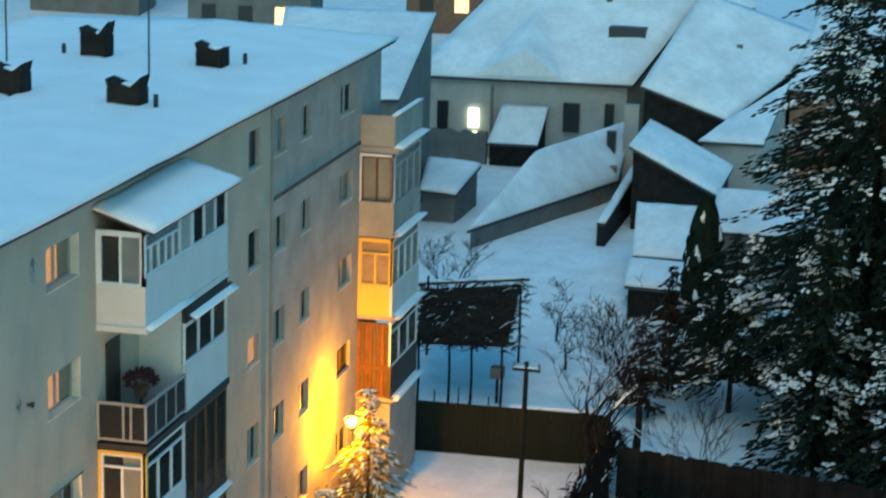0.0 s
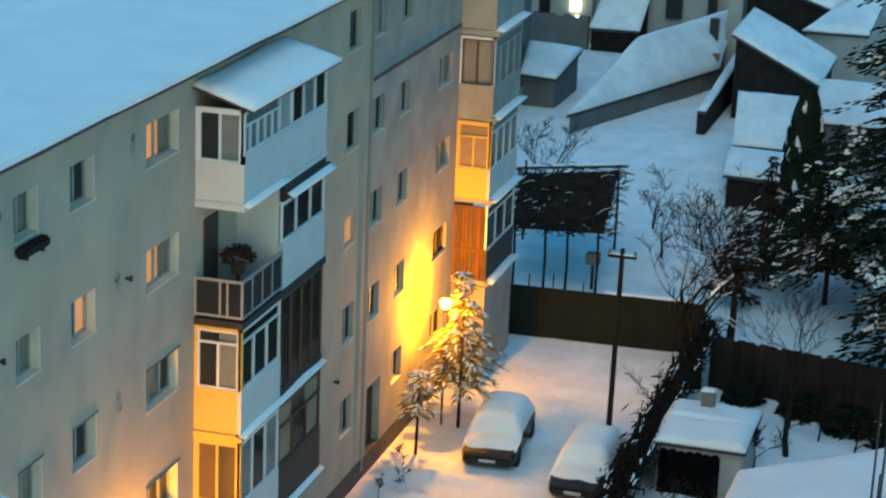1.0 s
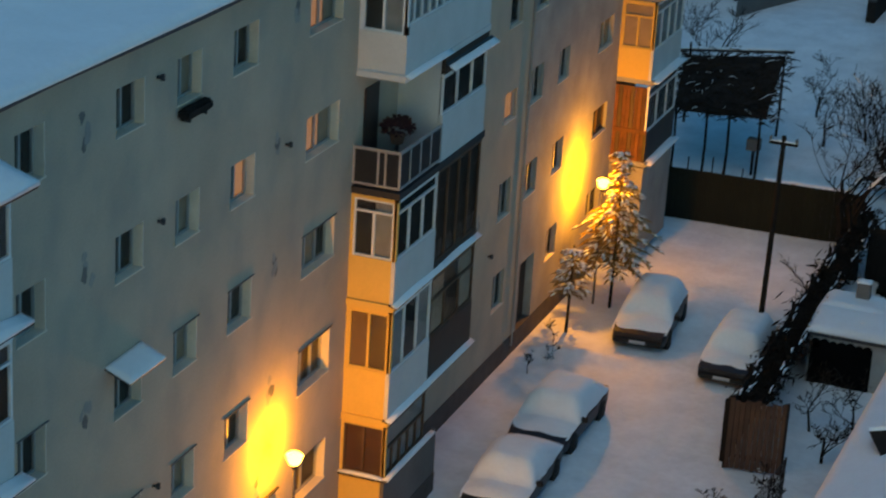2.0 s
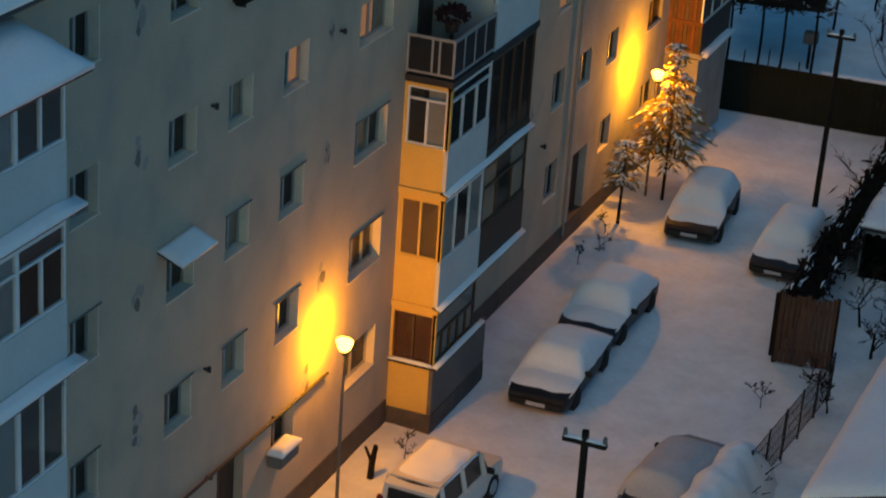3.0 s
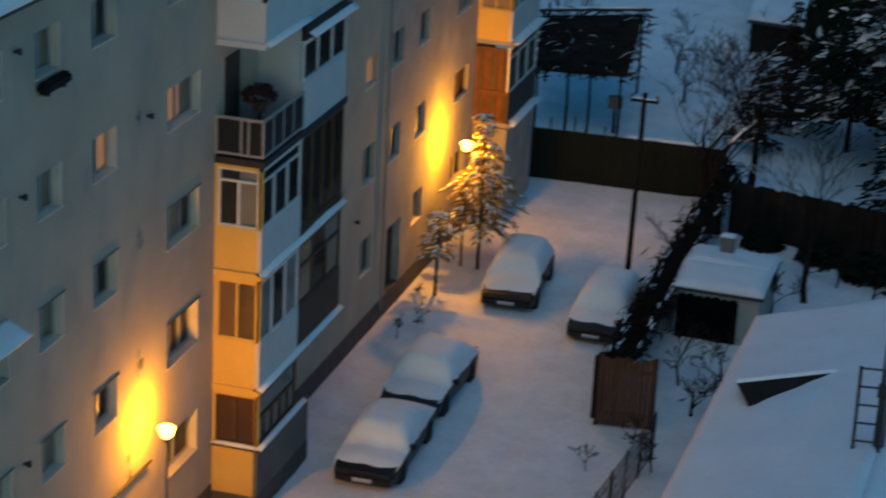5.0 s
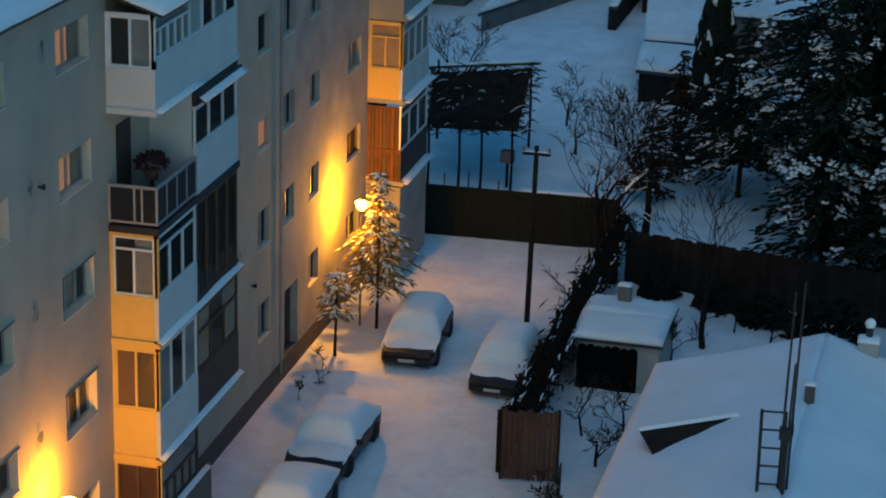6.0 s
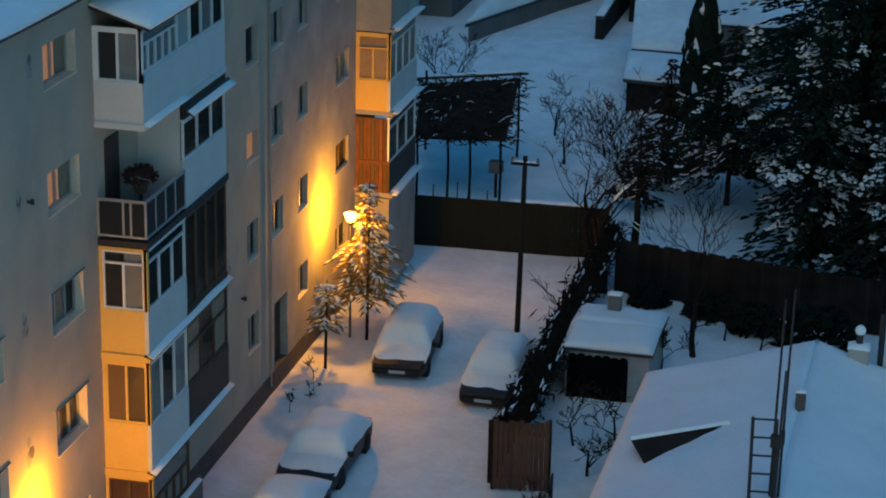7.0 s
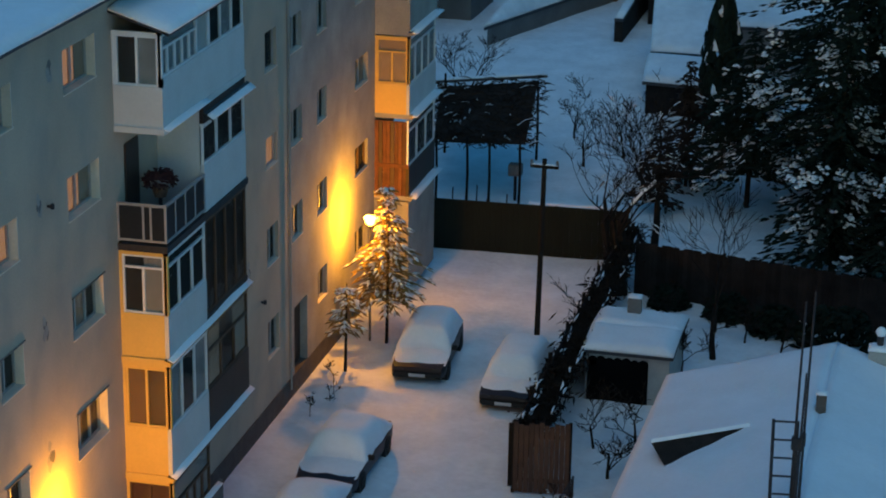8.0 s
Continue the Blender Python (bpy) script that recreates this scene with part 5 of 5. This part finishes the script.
    # snow lying on the car
    if cover:
        M = 34
        for s0, s1, dep in ([(0.05 if drape else 0.02, 0.97, depth)] if cover >= 1 else [(0.03, hood - 0.02, depth), (hood + 0.1, boot + 0.02, depth)] if cover >= 0.6 else [(hood + 0.12, boot, depth)]):
            vs, fs = [], []
            for i in range(M + 1):
                s = s0 + (s1 - s0) * i / M
                z = top(s)
                k = min(1, max(0, (z - belt) / (H - belt)))
                w = wid(s) * (0.97 - 0.17 * k) + 0.02
                e = min(1, min(i, M - i) / 3)
                wd = wid(s) * 1.0 + 0.02
                for j in range(25):
                    u = j / 12 - 1
                    edge = (1 - abs(u) ** 4)
                    lump = 0.05 * noise.noise(Vector((x + u * 1.5, y + s * 6, 1)))
                    zz = z - 0.05 + (dep + lump) * edge * (0.35 + 0.65 * e) + (0.0 if abs(u) < 0.99 else -0.03)
                    wob = 1 + 0.05 * noise.noise(Vector((s * 9, u * 3 + x, y)))
                    xx = u * w * wob
                    if drape and abs(u) > 0.62:
                        f = (abs(u) - 0.62) / 0.38
                        low = min(z, belt) + 0.0 + 0.07 * noise.noise(Vector((s * 7, u, x + y)))
                        zz += drape * (low - zz) * f ** 1.6
                        xx += drape * ((1 if u > 0 else -1) * (wd + 0.03 * noise.noise(Vector((s * 11, y, u)))) - xx) * f ** 0.8
                    vs.append((xx, (s - 0.5) * L, zz))
            for i in range(M):
                for j in range(24):
                    a = i * 25 + j
                    fs.append((a, a + 1, a + 26, a + 25))
            part("snow", mesh_of("snow", vs, fs), snow or SNOW, c, "rounded snow lying on the car", smooth=True)
    return c


NAVY = mat("dark blue car paint", (0.012, 0.016, 0.028), 0.45, 0.05, 1, 0.0)
BLACK = mat("black car paint", (0.012, 0.012, 0.014), 0.45, 0.05, 1, 0.0)
WHITEPAINT = mat("white car paint", (0.62, 0.60, 0.56), 0.3, 0.06, 1, 0.0)
GREYPAINT = mat("frosted grey car paint", (0.16, 0.16, 0.17), 0.5, 0.15, 1, 0.05)
car(3.12, 61.4, 4.0, BLACK, "dark car thickly covered with snow, parked in the yard", 3.85, 1.66, 1.3, depth=0.16, drape=0.85)
car(6.2, 59.95, 0.0, BLACK, "dark car under a smooth blanket of snow beside the fence", 3.8, 1.58, 1.28, depth=0.14, drape=0.85)
car(2.86, 53.05, -1.0, NAVY, "dark blue saloon half buried in snow behind another car", 3.95, 1.7, 1.28, boot=0.76, cover=1.0, depth=0.13, drape=1.0)
car(2.98, 48.8, 2.0, BLACK, "black car with thick snow on roof, windows and bonnet", 4.05, 1.66, 1.26, boot=0.66, cover=1.0, depth=0.13, drape=1.0)
car(2.82, 41.1, 177.0, WHITEPAINT, "white hatchback lit by the street lamp, thin snow on its roof", 3.75, 1.55, 1.5, 0.24, 0.88, 0.3, 0.1, True)
car(7.5, 44.4, 174.0, GREYPAINT, "grey car under an even coat of frost by the wire fence", 4.2, 1.62, 1.36, cover=1.0, depth=0.13, snow=FROST, drape=0.95)

# snow-laden hedge by the wire fence
hv, hf = [], []
for i in range(73):
    for j in range(25):
        u, v = j / 12 - 1, i / 72
        hgt = 1.5 * max(0, 1 - u * u) ** 0.5 * max(0.02, 1 - (2 * v - 1) ** 6) ** 0.5
        p = Vector((8.4 + 0.8 * u + 0.3 * v, 39.0 + 7.2 * v, hgt - 0.06))
        hv.append(p + Vector((0.14 * noise.noise(p * 1.2), 0, (0.2 * noise.noise(p * 0.9) + 0.07 * noise.noise(p * 2.6)) * min(1, hgt))))
for i in range(72):
    for j in range(24):
        a = i * 25 + j
        hf.append((a, a + 1, a + 26, a + 25))
hedge = tagged(empty("snowy_hedge", (8.2, 42.5, 0)), "low hedge buried under lumpy snow beside the wire fence", "hedge")
part("snow_cover", mesh_of("snow_cover", [p - Vector((8.2, 42.5, 0)) for p in hv], hf), SNOW, hedge, smooth=True)
rr = random.Random(4)
tw2 = []
for i in range(120):
    y, x = rr.uniform(-3.2, 3.3), rr.choice((-0.75, 0.8)) + rr.uniform(-0.1, 0.1)
    p = Vector((x + 0.05 * y, y, rr.uniform(0.1, 0.7)))
    d = Vector((rr.uniform(-0.2, 0.2) + 0.2 * (1 if x > 0 else -1), rr.uniform(-0.3, 0.3), rr.uniform(0.1, 0.5)))
    tw2.append(([p, p + d * 0.5, p + d], [0.016, 0.013, 0.008]))
part("twig", tubes("twig", tw2, 3), BARK, hedge)["kind"] = "stuff"

# ---- small things on and by the block ----
pipe = tagged(empty("gas_pipe", (0.1, 32.0, 3.15)), "thin gas pipe running along the block wall", "pipe")
part("tube", tubes("tube", [([(0, -8, 0.05), (0, 0, 0.03), (0, 8.6, -0.1)], [0.035, 0.035, 0.035])], 8), METAL, pipe)
for yy in (-6, -3, 0, 3, 6):
    part("bracket", box(-0.1, 0.05, yy - 0.03, yy + 0.03, -0.08, -0.04), METAL, pipe)
can = tagged(empty("window_canopy", (0.0, 33.6, 8.6)), "small sheet canopy over a window, covered with snow", "canopy")
part("sheet", slab([(0, -0.75, 0.24), (0, 0.65, 0.24), (0.52, 0.65, 0.02), (0.52, -0.75, 0.02)], 0.03), METAL, can)
part("snow", snow_slab([(0, -0.75, 0.245), (0, 0.65, 0.245), (0.53, 0.65, 0.025), (0.53, -0.75, 0.025)], 0.09, 8, 0.03), SNOW, can)
ac = tagged(empty("flower_box", (0.04, 38.2, 1.95)), "snow-covered box hung below a ground-floor window", "box")
part("body", box(0.0, 0.34, -0.45, 0.45, 0.05, 0.36, bevel=0.03), DIMWALL, ac)
part("snow", snow_slab([(-0.02, -0.48, 0.36), (0.38, -0.48, 0.36), (0.38, 0.48, 0.36), (-0.02, 0.48, 0.36)], 0.16, 8, 0.05), SNOW, ac)
wb = tagged(empty("window_box", (0.0, 36.1, SILL[4] - 0.28)), "empty dark trough hung below an upper window", "box")
part("trough", box(0.004, 0.24, -0.55, 0.55, 0.0, 0.22, bevel=0.05), DARKWOOD, wb)
part("bracket", box(0.004, 0.2, -0.35, -0.32, -0.06, 0.0), METAL, wb)
part("bracket", box(0.004, 0.2, 0.32, 0.35, -0.06, 0.0), METAL, wb)
for i, (y, z, r) in enumerate(((32.2, 11.0, 0.28), (32.15, 8.3, 0.3), (32.15, 5.85, 0.22), (32.15, 5.4, 0.22), (40.25, 11.1, 0.2), (40.2, 8.4, 0.2), (40.25, 5.5, 0.3), (39.7, 3.3, 0.28), (53.5, 5.2, 0.2), (41.0, 13.9, 0.2), (32.1, 13.6, 0.26), (29.1, 11.2, 0.2))):
    rr = random.Random(60 + i)
    sc = tagged(empty("peeled_plaster", (0.0, y, z)), "rough patch where plaster has flaked off the wall", "damage", "flaked patches")
    for k in range(5):
        a, b = rr.uniform(-r, r) * 0.6, rr.uniform(-r, r) * 1.2
        n = 7
        poly = [(a + 0.11 * rr.uniform(0.5, 1.2) * math.cos(6.283 * q / n), b + 0.15 * rr.uniform(0.5, 1.2) * math.sin(6.283 * q / n)) for q in range(n)]
        part("flake", prism(poly, "x", 0.001, 0.003 + 0.0008 * k), DIMWALL if k % 2 else OLDPLASTER, sc)
for y, z in ((34.85, 11.1), (34.8, 5.62), (34.75, 13.92), (40.6, 11.05), (54.6, 4.0)):
    br = tagged(empty("wall_bracket", (0.0, y, z)), "small dark outlet on the wall", "vent", "wall outlets")
    part("pipe", tubes("pipe", [([(-0.05, 0, 0), (0.11, 0.02, -0.02)], [0.035, 0.035])], 8), METAL, br)
    part("cap", tubes("cap", [([(0.11, 0.02, -0.06), (0.11, 0.02, 0.05)], [0.045, 0.045])], 8), METAL, br)
pl = tagged(empty("potted_plant", (0.55, 45.7, 9.03)), "bushy dark red plant in a pot on the balcony", "plant")
part("stand", tubes("stand", [([(0, 0, 0), (0, 0, 0.75)], [0.05, 0.05])], 8), METAL, pl)
part("pot", tubes("pot", [([(0, 0, 0.75), (0, 0, 1.0)], [0.14, 0.2])], 12), BRICK, pl)
rr, vs, fs = random.Random(3), [], []
for i in range(500):
    a, b = rr.uniform(0, 6.283), rr.uniform(-0.3, 1.2)
    q = rr.uniform(0.6, 1)
    p = Vector((0.42 * q * math.cos(a) * math.cos(b), 0.5 * q * math.sin(a) * math.cos(b), 1.12 + 0.3 * q * math.sin(b)))
    u = Vector((rr.uniform(-1, 1), rr.uniform(-1, 1), rr.uniform(-0.6, 0.6))).normalized() * 0.06
    v = u.orthogonal().normalized() * 0.03
    k = len(vs)
    vs += [p - u, p + v, p + u, p - v]
    fs.append((k, k + 1, k + 2, k + 3))
part("leaves", mesh_of("leaves", vs, fs), mat("dark red leaves", (0.05, 0.012, 0.012), 0.8, 0.3, 6, 0.0), pl)["kind"] = "stuff"
for (y0, y1, z0, z1), nm in ((door_a, "entrance_door"), (door_b, "entrance_door")):
    d = tagged(empty(nm, (-0.28, (y0 + y1) / 2, z0)), "dark brown entrance door set into the wall", "door", "entrance doors")
    hw = (y1 - y0) / 2
    part("leaf", box(0, 0.06, -hw, -0.01, 0, z1 - z0), BROWNPANEL, d)
    part("leaf", box(0, 0.06, 0.01, hw, 0, z1 - z0), BROWNPANEL, d)
    part("handle", box(0.06, 0.1, -0.08, -0.05, 0.95, 1.1), STEEL, d)
st = tagged(empty("tree_stump", (0.85, 41.6, 0.0)), "short dark tree stump sticking out of the snow", "stump")
part("trunk", tubes("trunk", [([(0, 0, -0.1), (0.03, 0, 0.5), (0.1, 0.02, 0.95)], [0.09, 0.08, 0.06])], 8), BARK, st)
part("limb", tubes("limb", [([(0.03, 0, 0.5), (-0.18, 0.05, 0.85)], [0.05, 0.03])], 6), BARK, st)
for i, (x, y, w) in enumerate(((1.15, 57.4, 0.7), (0.9, 56.2, 0.5), (1.3, 42.6, 0.6), (0.8, 59.0, 0.5), (8.0, 49.9, 0.6), (8.8, 52.0, 0.5))):
    bare_tree("low_bush", x, y, 0.9, 80 + i, "low leafless bush half buried in snow", 0.9, 4, 0.02, category="shrub")

# overgrown hedge along the plank fence, streaked with snow
hd = tagged(empty("hedge", (7.95, 62.5, 0.0)), "dark leafless climber hedge along the fence, streaked with snow", "hedge")
rr, vs, fs, sn = random.Random(21), [], [], []
for i in range(5200):
    y = rr.uniform(-8.9, 8.9)
    top = 1.75 + 0.25 * noise.noise(Vector((y * 0.7, 2, 0)))
    p = Vector((rr.gauss(0, 0.24), y, top - abs(rr.gauss(0, 0.28))))
    u = Vector((rr.uniform(-0.5, 0.5), rr.uniform(-1, 1), rr.uniform(-0.6, 0.6))).normalized() * rr.uniform(0.08, 0.24)
    v = u.orthogonal().normalized() * rr.uniform(0.015, 0.05)
    w = u.cross(v).normalized() * 0.02
    k = len(vs)
    vs += [p - u, p + v, p - v, p + u, p + w]
    fs += [(k, k + 1, k + 4), (k, k + 4, k + 2), (k + 3, k + 4, k + 1), (k + 3, k + 2, k + 4)]
for i in range(46):
    y = rr.uniform(-8.8, 8.6)
    x = (0.30 if rr.random() < 0.5 else -0.28) + rr.gauss(0, 0.05)
    z = 1.72 + 0.25 * noise.noise(Vector((y * 0.7, 2, 0))) + rr.uniform(-0.12, 0.05)
    L = rr.uniform(0.2, 0.9)
    sn.append(([(x, y, z), (x + rr.uniform(-0.04, 0.04), y + L / 2, z + 0.03), (x + rr.uniform(-0.05, 0.05), y + L, z)], [0.015, rr.uniform(0.02, 0.04), 0.01]))
part("leaves", mesh_of("leaves", vs, fs), BARK, hd)["kind"] = "stuff"
part("snow", tubes("snow", sn, 5), SNOW, hd)["kind"] = "stuff"
